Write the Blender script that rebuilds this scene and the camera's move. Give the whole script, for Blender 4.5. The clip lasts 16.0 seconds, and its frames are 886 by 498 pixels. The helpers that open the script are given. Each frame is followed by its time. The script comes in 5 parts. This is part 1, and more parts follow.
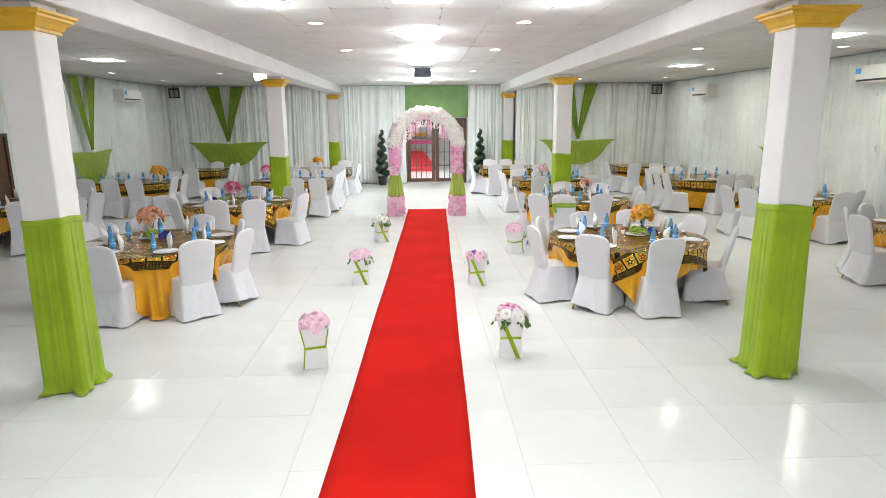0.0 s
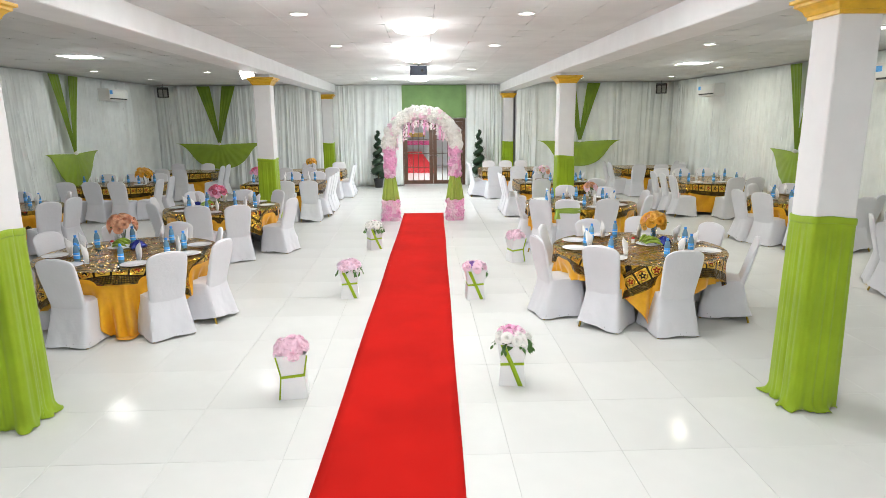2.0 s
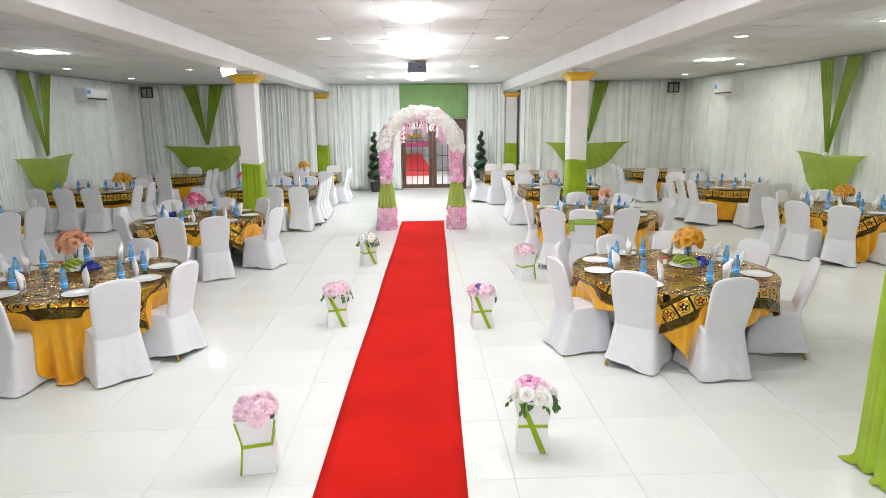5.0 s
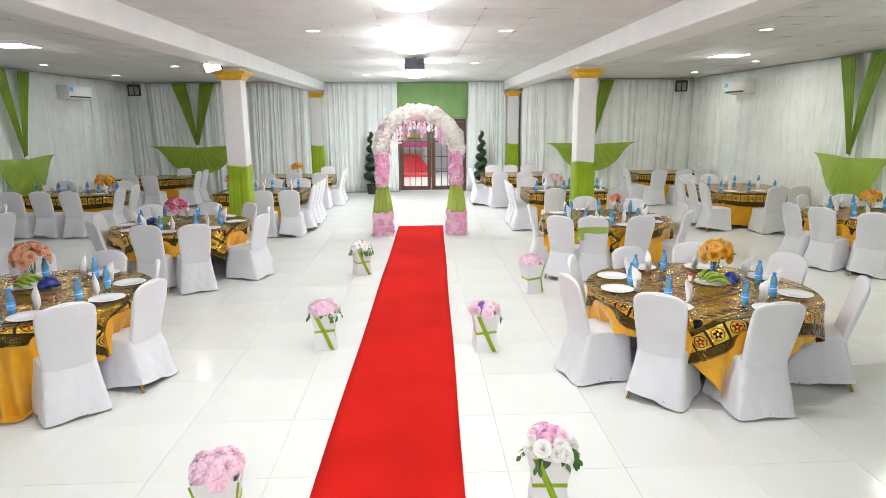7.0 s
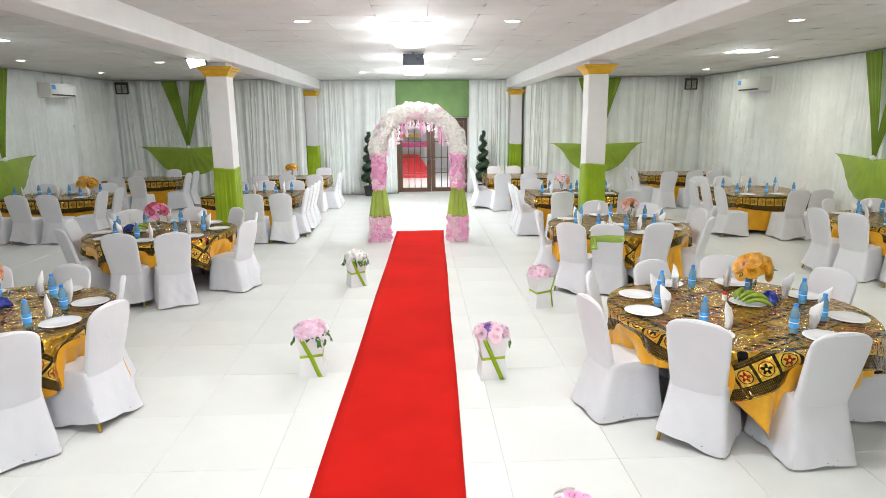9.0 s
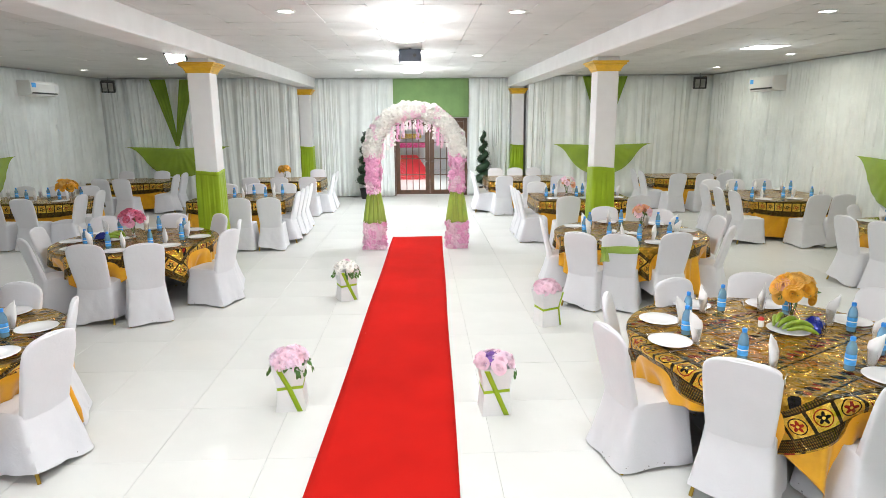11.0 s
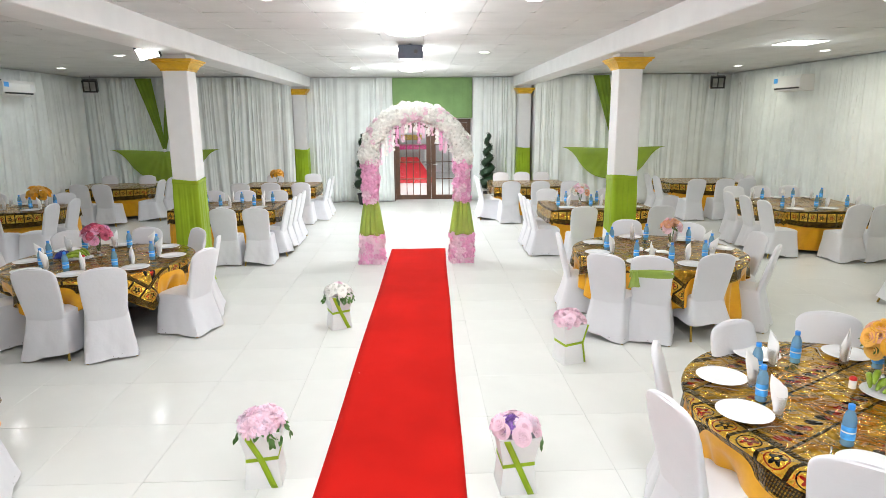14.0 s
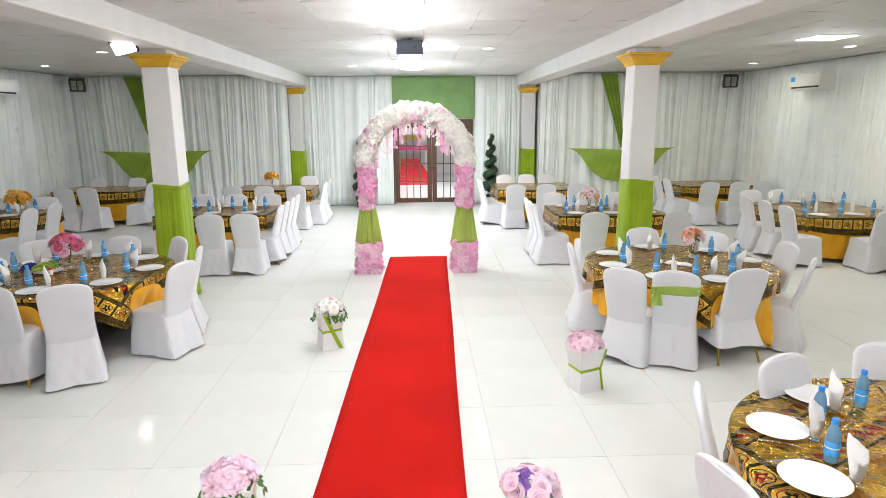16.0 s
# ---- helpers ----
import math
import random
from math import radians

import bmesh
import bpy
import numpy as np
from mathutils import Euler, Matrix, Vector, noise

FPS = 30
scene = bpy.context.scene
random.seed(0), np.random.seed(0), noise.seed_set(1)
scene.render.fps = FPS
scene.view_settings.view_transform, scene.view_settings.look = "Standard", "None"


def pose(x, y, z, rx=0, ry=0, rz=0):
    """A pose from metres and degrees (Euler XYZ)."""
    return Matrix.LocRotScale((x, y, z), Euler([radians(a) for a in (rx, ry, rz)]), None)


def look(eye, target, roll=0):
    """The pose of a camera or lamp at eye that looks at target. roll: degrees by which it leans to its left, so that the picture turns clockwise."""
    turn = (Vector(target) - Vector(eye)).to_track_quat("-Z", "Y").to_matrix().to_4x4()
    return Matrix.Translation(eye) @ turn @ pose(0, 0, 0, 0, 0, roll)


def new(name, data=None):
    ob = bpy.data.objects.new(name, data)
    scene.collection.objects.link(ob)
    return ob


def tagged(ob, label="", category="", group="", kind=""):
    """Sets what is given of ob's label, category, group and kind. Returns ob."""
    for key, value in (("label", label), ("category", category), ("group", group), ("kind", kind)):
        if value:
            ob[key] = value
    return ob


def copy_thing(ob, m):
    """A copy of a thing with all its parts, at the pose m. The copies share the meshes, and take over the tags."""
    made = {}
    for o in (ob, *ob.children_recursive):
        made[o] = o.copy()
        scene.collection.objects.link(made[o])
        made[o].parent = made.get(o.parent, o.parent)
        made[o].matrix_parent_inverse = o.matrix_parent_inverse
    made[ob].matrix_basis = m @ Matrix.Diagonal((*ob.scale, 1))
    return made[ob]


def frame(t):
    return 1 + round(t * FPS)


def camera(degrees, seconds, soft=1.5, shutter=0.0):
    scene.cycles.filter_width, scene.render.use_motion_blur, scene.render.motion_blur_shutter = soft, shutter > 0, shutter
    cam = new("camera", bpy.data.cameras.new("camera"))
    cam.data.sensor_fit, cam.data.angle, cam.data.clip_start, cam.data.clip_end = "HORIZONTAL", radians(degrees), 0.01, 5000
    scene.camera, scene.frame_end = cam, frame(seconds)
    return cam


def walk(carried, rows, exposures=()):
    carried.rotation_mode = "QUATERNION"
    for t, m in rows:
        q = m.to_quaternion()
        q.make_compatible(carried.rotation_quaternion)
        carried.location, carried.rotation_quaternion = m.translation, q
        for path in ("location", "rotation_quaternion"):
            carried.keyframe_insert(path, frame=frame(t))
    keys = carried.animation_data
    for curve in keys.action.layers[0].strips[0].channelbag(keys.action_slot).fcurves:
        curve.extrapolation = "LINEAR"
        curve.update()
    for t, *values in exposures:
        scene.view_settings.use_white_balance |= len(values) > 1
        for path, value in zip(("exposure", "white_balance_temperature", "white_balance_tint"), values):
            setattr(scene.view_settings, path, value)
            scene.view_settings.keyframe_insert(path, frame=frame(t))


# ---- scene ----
cam = camera(72.1, 16.0, soft=0.8)
PATH = [
    (0, (0.128, 1.355, 2.326), (0.192, 3.309, 1.907), -0.5),
    (0.5, (0.139, 1.507, 2.322), (0.203, 3.462, 1.905), -0.5),
    (1, (0.162, 1.671, 2.319), (0.227, 3.626, 1.901), -0.5),
    (1.5, (0.193, 1.834, 2.315), (0.257, 3.789, 1.897), -0.5),
    (2, (0.204, 2.006, 2.322), (0.27, 3.961, 1.904), -0.5),
    (2.5, (0.21, 2.178, 2.326), (0.277, 4.133, 1.908), -0.5),
    (3, (0.217, 2.364, 2.324), (0.283, 4.319, 1.908), -0.5),
    (3.5, (0.206, 2.537, 2.329), (0.275, 4.492, 1.913), -0.5),
    (4, (0.209, 2.729, 2.329), (0.277, 4.684, 1.913), -0.6),
    (6.5, (0.228, 3.625, 2.334), (0.298, 5.579, 1.917), -0.5),
    (7, (0.237, 3.81, 2.332), (0.309, 5.765, 1.914), -0.5),
    (7.5, (0.243, 3.989, 2.332), (0.315, 5.943, 1.912), -0.5),
    (8, (0.241, 4.171, 2.324), (0.314, 6.125, 1.905), -0.4),
    (8.5, (0.242, 4.341, 2.321), (0.315, 6.296, 1.902), -0.4),
    (9, (0.247, 4.517, 2.322), (0.32, 6.471, 1.903), -0.5),
    (11.5, (0.31, 5.359, 2.324), (0.384, 7.313, 1.904), -0.4),
    (12, (0.313, 5.525, 2.332), (0.388, 7.478, 1.91), -0.4),
    (12.5, (0.308, 5.688, 2.342), (0.382, 7.641, 1.92), -0.4),
    (13, (0.299, 5.85, 2.358), (0.373, 7.803, 1.935), -0.4),
    (13.5, (0.292, 6.015, 2.366), (0.366, 7.968, 1.944), -0.4),
    (14, (0.283, 6.174, 2.371), (0.356, 8.128, 1.95), -0.4),
    (14.5, (0.295, 6.317, 2.37), (0.367, 8.271, 1.95), -0.4),
    (15, (0.295, 6.475, 2.375), (0.368, 8.429, 1.954), -0.4),
    (15.5, (0.304, 6.632, 2.377), (0.375, 8.586, 1.956), -0.4),
    (16, (0.306, 6.805, 2.369), (0.375, 8.759, 1.949), -0.4),
]
walk(cam, [(t, look(eye, target, roll)) for t, eye, target, roll in PATH], exposures=[(0.0, -0.02, 6500, 10), (8.0, 0.03, 6500, 10), (16.0, 0.06, 6500, 10)])

# ---- world, lamps, exposure ----
scene.view_settings.exposure = 0.0
world = bpy.data.worlds.new("world")
world.use_nodes = True
scene.world = world
sky = world.node_tree.nodes.new("ShaderNodeTexSky")
sky.sky_type, sky.sun_disc, sky.sun_elevation = "NISHITA", False, radians(50)
world.node_tree.links.new(sky.outputs[0], world.node_tree.nodes["Background"].inputs[0])
world.node_tree.nodes["Background"].inputs[1].default_value = 0.1

CEIL = 3.5
TAU = 2 * math.pi


def bare_point_light(x, y, watts, drop, radius):
    """An added bare point light below the ceiling; it also lights the boards round it."""
    d = bpy.data.lights.new("lamp", "POINT")
    d.shadow_soft_size, d.energy, d.color = radius, watts, (0.945, 0.985, 1.0)
    ob = new("lamp", d)
    ob.location = (x, y, CEIL - drop)
    return ob


def ceiling_lamp(x, y, watts, size, z=CEIL - 0.03, colour=(0.945, 0.985, 1.0), shape="DISK"):
    d = bpy.data.lights.new("lamp", "AREA")
    d.shape, d.size, d.energy, d.color = shape, size, watts, colour
    ob = new("lamp", d)
    ob.location = (x, y, z)
    return ob


# ---- materials ----
def socket(nt, v, s):
    if isinstance(v, bpy.types.NodeSocket):
        nt.links.new(v, s)
    else:
        s.default_value = v


def m_(nt, op, a, b=0.0, c=0.0):
    n = nt.nodes.new("ShaderNodeMath")
    n.operation = op
    for v, s in zip((a, b, c), n.inputs):
        socket(nt, v, s)
    return n.outputs[0]


def noise_(nt, vec, scale, detail=4.0, rough=0.55, dist=0.0):
    n = nt.nodes.new("ShaderNodeTexNoise")
    n.inputs["Scale"].default_value, n.inputs["Detail"].default_value = scale, detail
    n.inputs["Roughness"].default_value, n.inputs["Distortion"].default_value = rough, dist
    nt.links.new(vec, n.inputs["Vector"])
    return n.outputs["Fac"]


def mix_(nt, f, a, b, blend="MIX"):
    n = nt.nodes.new("ShaderNodeMix")
    n.data_type, n.blend_type = "RGBA", blend
    socket(nt, f, n.inputs[0])
    for v, s in ((a, n.inputs[6]), (b, n.inputs[7])):
        socket(nt, (*v, 1) if isinstance(v, tuple) and len(v) == 3 else v, s)
    return n.outputs[2]


def ramp_(nt, f, lo, hi):
    n = nt.nodes.new("ShaderNodeMapRange")
    socket(nt, f, n.inputs[0])
    n.inputs[1].default_value, n.inputs[2].default_value = lo, hi
    return n.outputs[0]


def bump_(nt, h, strength, dist, normal=None):
    n = nt.nodes.new("ShaderNodeBump")
    n.inputs["Strength"].default_value, n.inputs["Distance"].default_value = strength, dist
    nt.links.new(h, n.inputs["Height"])
    if normal is not None:
        nt.links.new(normal, n.inputs["Normal"])
    return n.outputs[0]


def blank(name):
    m = bpy.data.materials.new(name)
    m.use_nodes = True
    nt = m.node_tree
    return m, nt, nt.nodes["Principled BSDF"], nt.nodes.new("ShaderNodeTexCoord")


def mat(name, col, rough=0.5, metal=0.0, vary=0.12, grain=40.0, blotch=3.0, bump=0.15, dist=0.002, coord="Object",
        col2=None, sheen=0.0, trans=0.0, coat=0.0, rnd=0.0, sub=0.0, thin=0.0):
    """A surface with fine grain and broad blotches, both at real size."""
    m, nt, p, tc = blank(name)
    v = tc.outputs[coord]
    big, fine = noise_(nt, v, blotch, 3), noise_(nt, v, grain, 5)
    dark = tuple(c * (1 - vary) for c in col) if col2 is None else col2
    light = tuple(min(1, c * (1 + vary * 0.5)) for c in col)
    c = mix_(nt, ramp_(nt, big, 0.35, 0.65), light, dark)
    c = mix_(nt, ramp_(nt, fine, 0.3, 0.7), c, mix_(nt, 0.5, c, dark))
    if rnd:
        info = nt.nodes.new("ShaderNodeObjectInfo")
        hsv = nt.nodes.new("ShaderNodeHueSaturation")
        nt.links.new(c, hsv.inputs["Color"])
        nt.links.new(m_(nt, "MULTIPLY_ADD", info.outputs["Random"], rnd, 1 - rnd * 0.6), hsv.inputs["Value"])
        c = hsv.outputs[0]
    nt.links.new(c, p.inputs["Base Color"])
    nt.links.new(m_(nt, "MULTIPLY_ADD", fine, 0.2, rough - 0.1), p.inputs["Roughness"])
    p.inputs["Metallic"].default_value = metal
    p.inputs["Sheen Weight"].default_value = sheen
    p.inputs["Coat Weight"].default_value = coat
    p.inputs["Coat Roughness"].default_value = 0.08
    p.inputs["Transmission Weight"].default_value = trans
    p.inputs["Subsurface Weight"].default_value = sub
    if bump:
        nt.links.new(bump_(nt, fine, bump, dist), p.inputs["Normal"])
    if thin:
        tl, mx = nt.nodes.new("ShaderNodeBsdfTranslucent"), nt.nodes.new("ShaderNodeMixShader")
        nt.links.new(c, tl.inputs["Color"])
        mx.inputs[0].default_value = thin
        nt.links.new(p.outputs[0], mx.inputs[1]), nt.links.new(tl.outputs[0], mx.inputs[2])
        nt.links.new(mx.outputs[0], nt.nodes["Material Output"].inputs[0])
    return m


def cloth_mat(name, col, rough=0.75, sheer=0.0, weave=900.0, vary=0.1, sheen=0.3, crease=0.25):
    """Woven cloth; sheer cloth lets part of the light through."""
    m, nt, p, tc = blank(name)
    v = tc.outputs["Object"]
    broad, cr = noise_(nt, v, 2.5, 4), noise_(nt, v, 14.0, 4, 0.6, 1.2)
    fine = noise_(nt, v, weave, 2)
    c = mix_(nt, ramp_(nt, broad, 0.3, 0.7), tuple(min(1, k * (1 + vary * 0.4)) for k in col), tuple(k * (1 - vary) for k in col))
    c = mix_(nt, m_(nt, "MULTIPLY", fine, 0.3), c, tuple(k * 0.8 for k in col))
    nt.links.new(c, p.inputs["Base Color"])
    p.inputs["Roughness"].default_value, p.inputs["Sheen Weight"].default_value = rough, sheen
    nt.links.new(bump_(nt, cr, crease, 0.02, bump_(nt, fine, 0.1, 0.0005)), p.inputs["Normal"])
    out = nt.nodes["Material Output"]
    shader = p.outputs[0]
    if sheer:
        tl = nt.nodes.new("ShaderNodeBsdfTranslucent")
        nt.links.new(c, tl.inputs["Color"])
        a = nt.nodes.new("ShaderNodeMixShader")
        a.inputs[0].default_value = 0.35
        nt.links.new(shader, a.inputs[1]), nt.links.new(tl.outputs[0], a.inputs[2])
        tp = nt.nodes.new("ShaderNodeBsdfTransparent")
        b = nt.nodes.new("ShaderNodeMixShader")
        b.inputs[0].default_value = sheer
        nt.links.new(a.outputs[0], b.inputs[1]), nt.links.new(tp.outputs[0], b.inputs[2])
        nt.links.new(b.outputs[0], out.inputs[0])
    return m


def glow(name, col, strength):
    m, nt, p, tc = blank(name)
    p.inputs["Base Color"].default_value = (0.9, 0.9, 0.9, 1)
    p.inputs["Emission Color"].default_value = (*col, 1)
    p.inputs["Emission Strength"].default_value = strength
    return m


def glass_mat(name, col=(1, 1, 1), rough=0.02, ior=1.45):
    m, nt, p, tc = blank(name)
    p.inputs["Base Color"].default_value = (*col, 1)
    p.inputs["Roughness"].default_value, p.inputs["Transmission Weight"].default_value, p.inputs["IOR"].default_value = rough, 1.0, ior
    return m


def patterned_cloth():
    """Gold brocade: a border of framed flower squares between dark bands, stripes of leaves inside, glossy and crinkled."""
    m, nt, p, tc = blank("gold_black_brocade")
    uv = nt.nodes.new("ShaderNodeUVMap").outputs[0]
    sep = nt.nodes.new("ShaderNodeSeparateXYZ")
    nt.links.new(uv, sep.inputs[0])
    u, v = sep.outputs[0], sep.outputs[1]
    # u: along the hem, v: metres in from the hem
    cell = 0.17
    def cells(c, size):
        return m_(nt, "SUBTRACT", m_(nt, "FRACT", m_(nt, "DIVIDE", c, size)), 0.5)
    def band(c, lo, hi):
        return m_(nt, "MULTIPLY", m_(nt, "GREATER_THAN", c, lo), m_(nt, "LESS_THAN", c, hi))
    def inside(a, r):
        return m_(nt, "LESS_THAN", a, r)
    def radius(a, b):
        return m_(nt, "SQRT", m_(nt, "ADD", m_(nt, "MULTIPLY", a, a), m_(nt, "MULTIPLY", b, b)))
    gold, dark, red, black, pale = (0.66, 0.36, 0.02), (0.030, 0.019, 0.004), (0.36, 0.02, 0.008), (0.004, 0.003, 0.003), (0.95, 0.64, 0.10)
    cu = cells(u, cell)
    cv = m_(nt, "DIVIDE", m_(nt, "SUBTRACT", v, 0.18), cell)
    au, av = m_(nt, "ABSOLUTE", cu), m_(nt, "ABSOLUTE", cv)
    big = m_(nt, "MAXIMUM", au, av)
    r = radius(cu, cv)
    ang = m_(nt, "ARCTAN2", cv, cu)
    petal = m_(nt, "MULTIPLY_ADD", m_(nt, "COSINE", m_(nt, "MULTIPLY", ang, 5.0)), 0.07, 0.19)
    odd = m_(nt, "GREATER_THAN", m_(nt, "FRACT", m_(nt, "DIVIDE", u, cell * 2)), 0.5)
    col = mix_(nt, ramp_(nt, noise_(nt, uv, 5, 3), 0.35, 0.65), pale, gold)
    # framed squares
    sq = mix_(nt, inside(r, petal), col, mix_(nt, odd, black, red))
    sq = mix_(nt, band(r, 0.30, 0.345), sq, mix_(nt, odd, red, black))
    sq = mix_(nt, inside(r, 0.06), sq, pale)
    sq = mix_(nt, m_(nt, "GREATER_THAN", big, 0.43), sq, dark)
    # greek bands
    key = m_(nt, "MULTIPLY", m_(nt, "GREATER_THAN", cells(u, 0.016), 0.0), m_(nt, "GREATER_THAN", cells(v, 0.02), -0.2))
    bands = mix_(nt, m_(nt, "MULTIPLY", key, 0.28), dark, gold)
    # inner field: rows of leaves along one way of the cloth, between lined stripes
    o = tc.outputs["Object"]
    so = nt.nodes.new("ShaderNodeSeparateXYZ")
    nt.links.new(o, so.inputs[0])
    p_ = m_(nt, "MULTIPLY_ADD", so.outputs[0], 0.86, m_(nt, "MULTIPLY", so.outputs[1], 0.5))
    q_ = m_(nt, "MULTIPLY_ADD", so.outputs[0], -0.5, m_(nt, "MULTIPLY", so.outputs[1], 0.86))
    stripe = m_(nt, "FRACT", m_(nt, "DIVIDE", q_, 0.34))
    lu = cells(m_(nt, "ADD", p_, m_(nt, "MULTIPLY", q_, 0.5)), 0.1)
    lv = m_(nt, "MULTIPLY", m_(nt, "SUBTRACT", m_(nt, "FRACT", m_(nt, "MULTIPLY", stripe, 2.0)), 0.5), 1.6)
    leaf = radius(lu, lv)
    # foil reflections put into the colour: pale and dark streaks, orange patches
    foil_sheen = noise_(nt, o, 6.0, 5, 0.65, 2.0)
    orange_sheen = (0.42, 0.13, 0.012)
    field = mix_(nt, ramp_(nt, foil_sheen, 0.40, 0.58), mix_(nt, 0.35, gold, pale), mix_(nt, 0.45, gold, dark))
    field = mix_(nt, m_(nt, "MULTIPLY", ramp_(nt, noise_(nt, o, 2.6, 3, 0.5, 0.6), 0.50, 0.62), 0.75), field, orange_sheen)
    field = mix_(nt, band(stripe, 0.0, 0.05), field, dark)
    leaves = m_(nt, "MULTIPLY", inside(leaf, 0.35), band(stripe, 0.08, 0.5))
    field = mix_(nt, leaves, field, mix_(nt, m_(nt, "GREATER_THAN", noise_(nt, o, 11.0, 1), 0.52), black, red))
    c = mix_(nt, band(v, 0.095, 0.265), field, sq)
    c = mix_(nt, band(v, 0.012, 0.095), c, bands)
    c = mix_(nt, band(v, 0.265, 0.30), c, bands)
    nt.links.new(c, p.inputs["Base Color"])
    p.inputs["Metallic"].default_value = 0.8
    nt.links.new(m_(nt, "MULTIPLY_ADD", noise_(nt, o, 60, 3), 0.16, 0.10), p.inputs["Roughness"])
    p.inputs["Coat Weight"].default_value, p.inputs["Coat Roughness"].default_value = 0.2, 0.03
    ridge = m_(nt, "ABSOLUTE", m_(nt, "SUBTRACT", noise_(nt, o, 5.0, 2, 0.5, 1.6), 0.5))
    n1 = bump_(nt, noise_(nt, o, 18.0, 2, 0.5, 1.0), 0.10, 0.01, bump_(nt, ridge, 0.7, 0.07, bump_(nt, noise_(nt, o, 4.5, 2, 0.5, 2.0), 0.6, 0.05)))
    nt.links.new(n1, p.inputs["Normal"]), nt.links.new(n1, p.inputs["Coat Normal"])
    return m


PAINT = mat("white_wall_paint", (0.76, 0.76, 0.76), 0.6, vary=0.05, grain=120, bump=0.1)
CEILM = mat("white_ceiling_board", (0.66, 0.66, 0.65), 0.7, vary=0.08, grain=200, blotch=1.5, bump=0.3, dist=0.003)
GRID = mat("ceiling_void_shade", (0.10, 0.095, 0.09), 0.8, vary=0.3)
TILE = mat("polished_white_porcelain", (0.705, 0.712, 0.690), 0.13, vary=0.04, grain=6, blotch=0.8, bump=0.02, dist=0.001, rnd=0.02)
TILE.node_tree.nodes["Principled BSDF"].inputs["Specular IOR Level"].default_value = 0.06
GROUT = mat("grey_grout", (0.65, 0.645, 0.625), 0.8)
CARPET = mat("red_carpet_pile", (0.56, 0.012, 0.008), 0.95, vary=0.15, grain=500, blotch=1.2, bump=0.6, dist=0.004)
def flecked(m):
    nt = m.node_tree
    p = nt.nodes["Principled BSDF"]
    old = p.inputs["Base Color"].links[0].from_socket
    v = nt.nodes.new("ShaderNodeTexVoronoi")
    v.inputs["Scale"].default_value = 3.0
    nt.links.new(nt.nodes["Texture Coordinate"].outputs["Object"], v.inputs["Vector"])
    nt.links.new(mix_(nt, m_(nt, "LESS_THAN", v.outputs["Distance"], 0.018), old, (0.75, 0.45, 0.38)), p.inputs["Base Color"])


flecked(CARPET)
CARPET.node_tree.nodes["Principled BSDF"].inputs["Specular IOR Level"].default_value = 0.08
WCURT = cloth_mat("white_voile", (0.85, 0.89, 0.875), 0.8, vary=0.08, crease=0.2)
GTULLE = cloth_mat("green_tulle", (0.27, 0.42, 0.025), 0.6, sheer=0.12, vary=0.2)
GTHIN = cloth_mat("thin_green_tulle", (0.44, 0.62, 0.035), 0.6, sheer=0.38, vary=0.2)
GARCH = cloth_mat("sheer_spring_green_tulle", (0.55, 0.74, 0.12), 0.6, sheer=0.42, vary=0.2)
GPANEL = cloth_mat("green_lining_cloth", (0.22, 0.375, 0.14), 0.8, vary=0.15)
GDRAPE = cloth_mat("lime_green_chiffon", (0.44, 0.63, 0.015), 0.6, sheer=0.04, vary=0.2)
SPANDEX = cloth_mat("white_spandex", (0.71, 0.71, 0.75), 0.55, vary=0.06, crease=0.16, weave=1500)
def scuffed(m):
    """Small grey shoe marks near the hem."""
    nt = m.node_tree
    p, o = nt.nodes["Principled BSDF"], nt.nodes["Texture Coordinate"].outputs["Object"]
    old = p.inputs["Base Color"].links[0].from_socket
    z = nt.nodes.new("ShaderNodeSeparateXYZ")
    nt.links.new(o, z.inputs[0])
    v = nt.nodes.new("ShaderNodeTexVoronoi")
    v.inputs["Scale"].default_value = 34.0
    nt.links.new(o, v.inputs["Vector"])
    mark = m_(nt, "MULTIPLY", m_(nt, "LESS_THAN", v.outputs["Distance"], 0.22), m_(nt, "GREATER_THAN", noise_(nt, o, 6.0, 2), 0.57))
    mark = m_(nt, "MULTIPLY", mark, m_(nt, "LESS_THAN", z.outputs[2], 0.065))
    nt.links.new(mix_(nt, m_(nt, "MULTIPLY", mark, 0.75), old, (0.12, 0.11, 0.11)), p.inputs["Base Color"])


scuffed(SPANDEX)
SATIN = mat("gold_satin", (0.82, 0.43, 0.012), 0.32, vary=0.2, grain=30, blotch=6, bump=0.15, dist=0.01, sheen=0.2, col2=(0.78, 0.36, 0.008))
BROCADE = patterned_cloth()
YELLOW = mat("yellow_gloss_plaster", (0.72, 0.42, 0.02), 0.4, vary=0.25, grain=25, bump=0.4, dist=0.004)
GOLDLEG = mat("brass_painted_steel", (0.45, 0.30, 0.05), 0.35, metal=0.8, vary=0.25)
PLATE = mat("white_glazed_china", (0.84, 0.84, 0.85), 0.12, vary=0.02, bump=0)
NAPKIN = cloth_mat("white_napkin_cotton", (0.84, 0.84, 0.85), 0.8, vary=0.04)
STEEL = mat("polished_steel", (0.55, 0.55, 0.56), 0.2, metal=1.0, vary=0.1)
GLASS = glass_mat("clear_glass")
BOTTLE = mat("pale_blue_bottle_plastic", (0.33, 0.67, 1.0), 0.08, vary=0.05, trans=0.65, bump=0)
BLUECAP = mat("blue_plastic_cap", (0.02, 0.25, 0.75), 0.35, vary=0.05)
BLUELABEL = mat("blue_paper_label", (0.07, 0.42, 1.0), 0.4, vary=0.25, blotch=40)
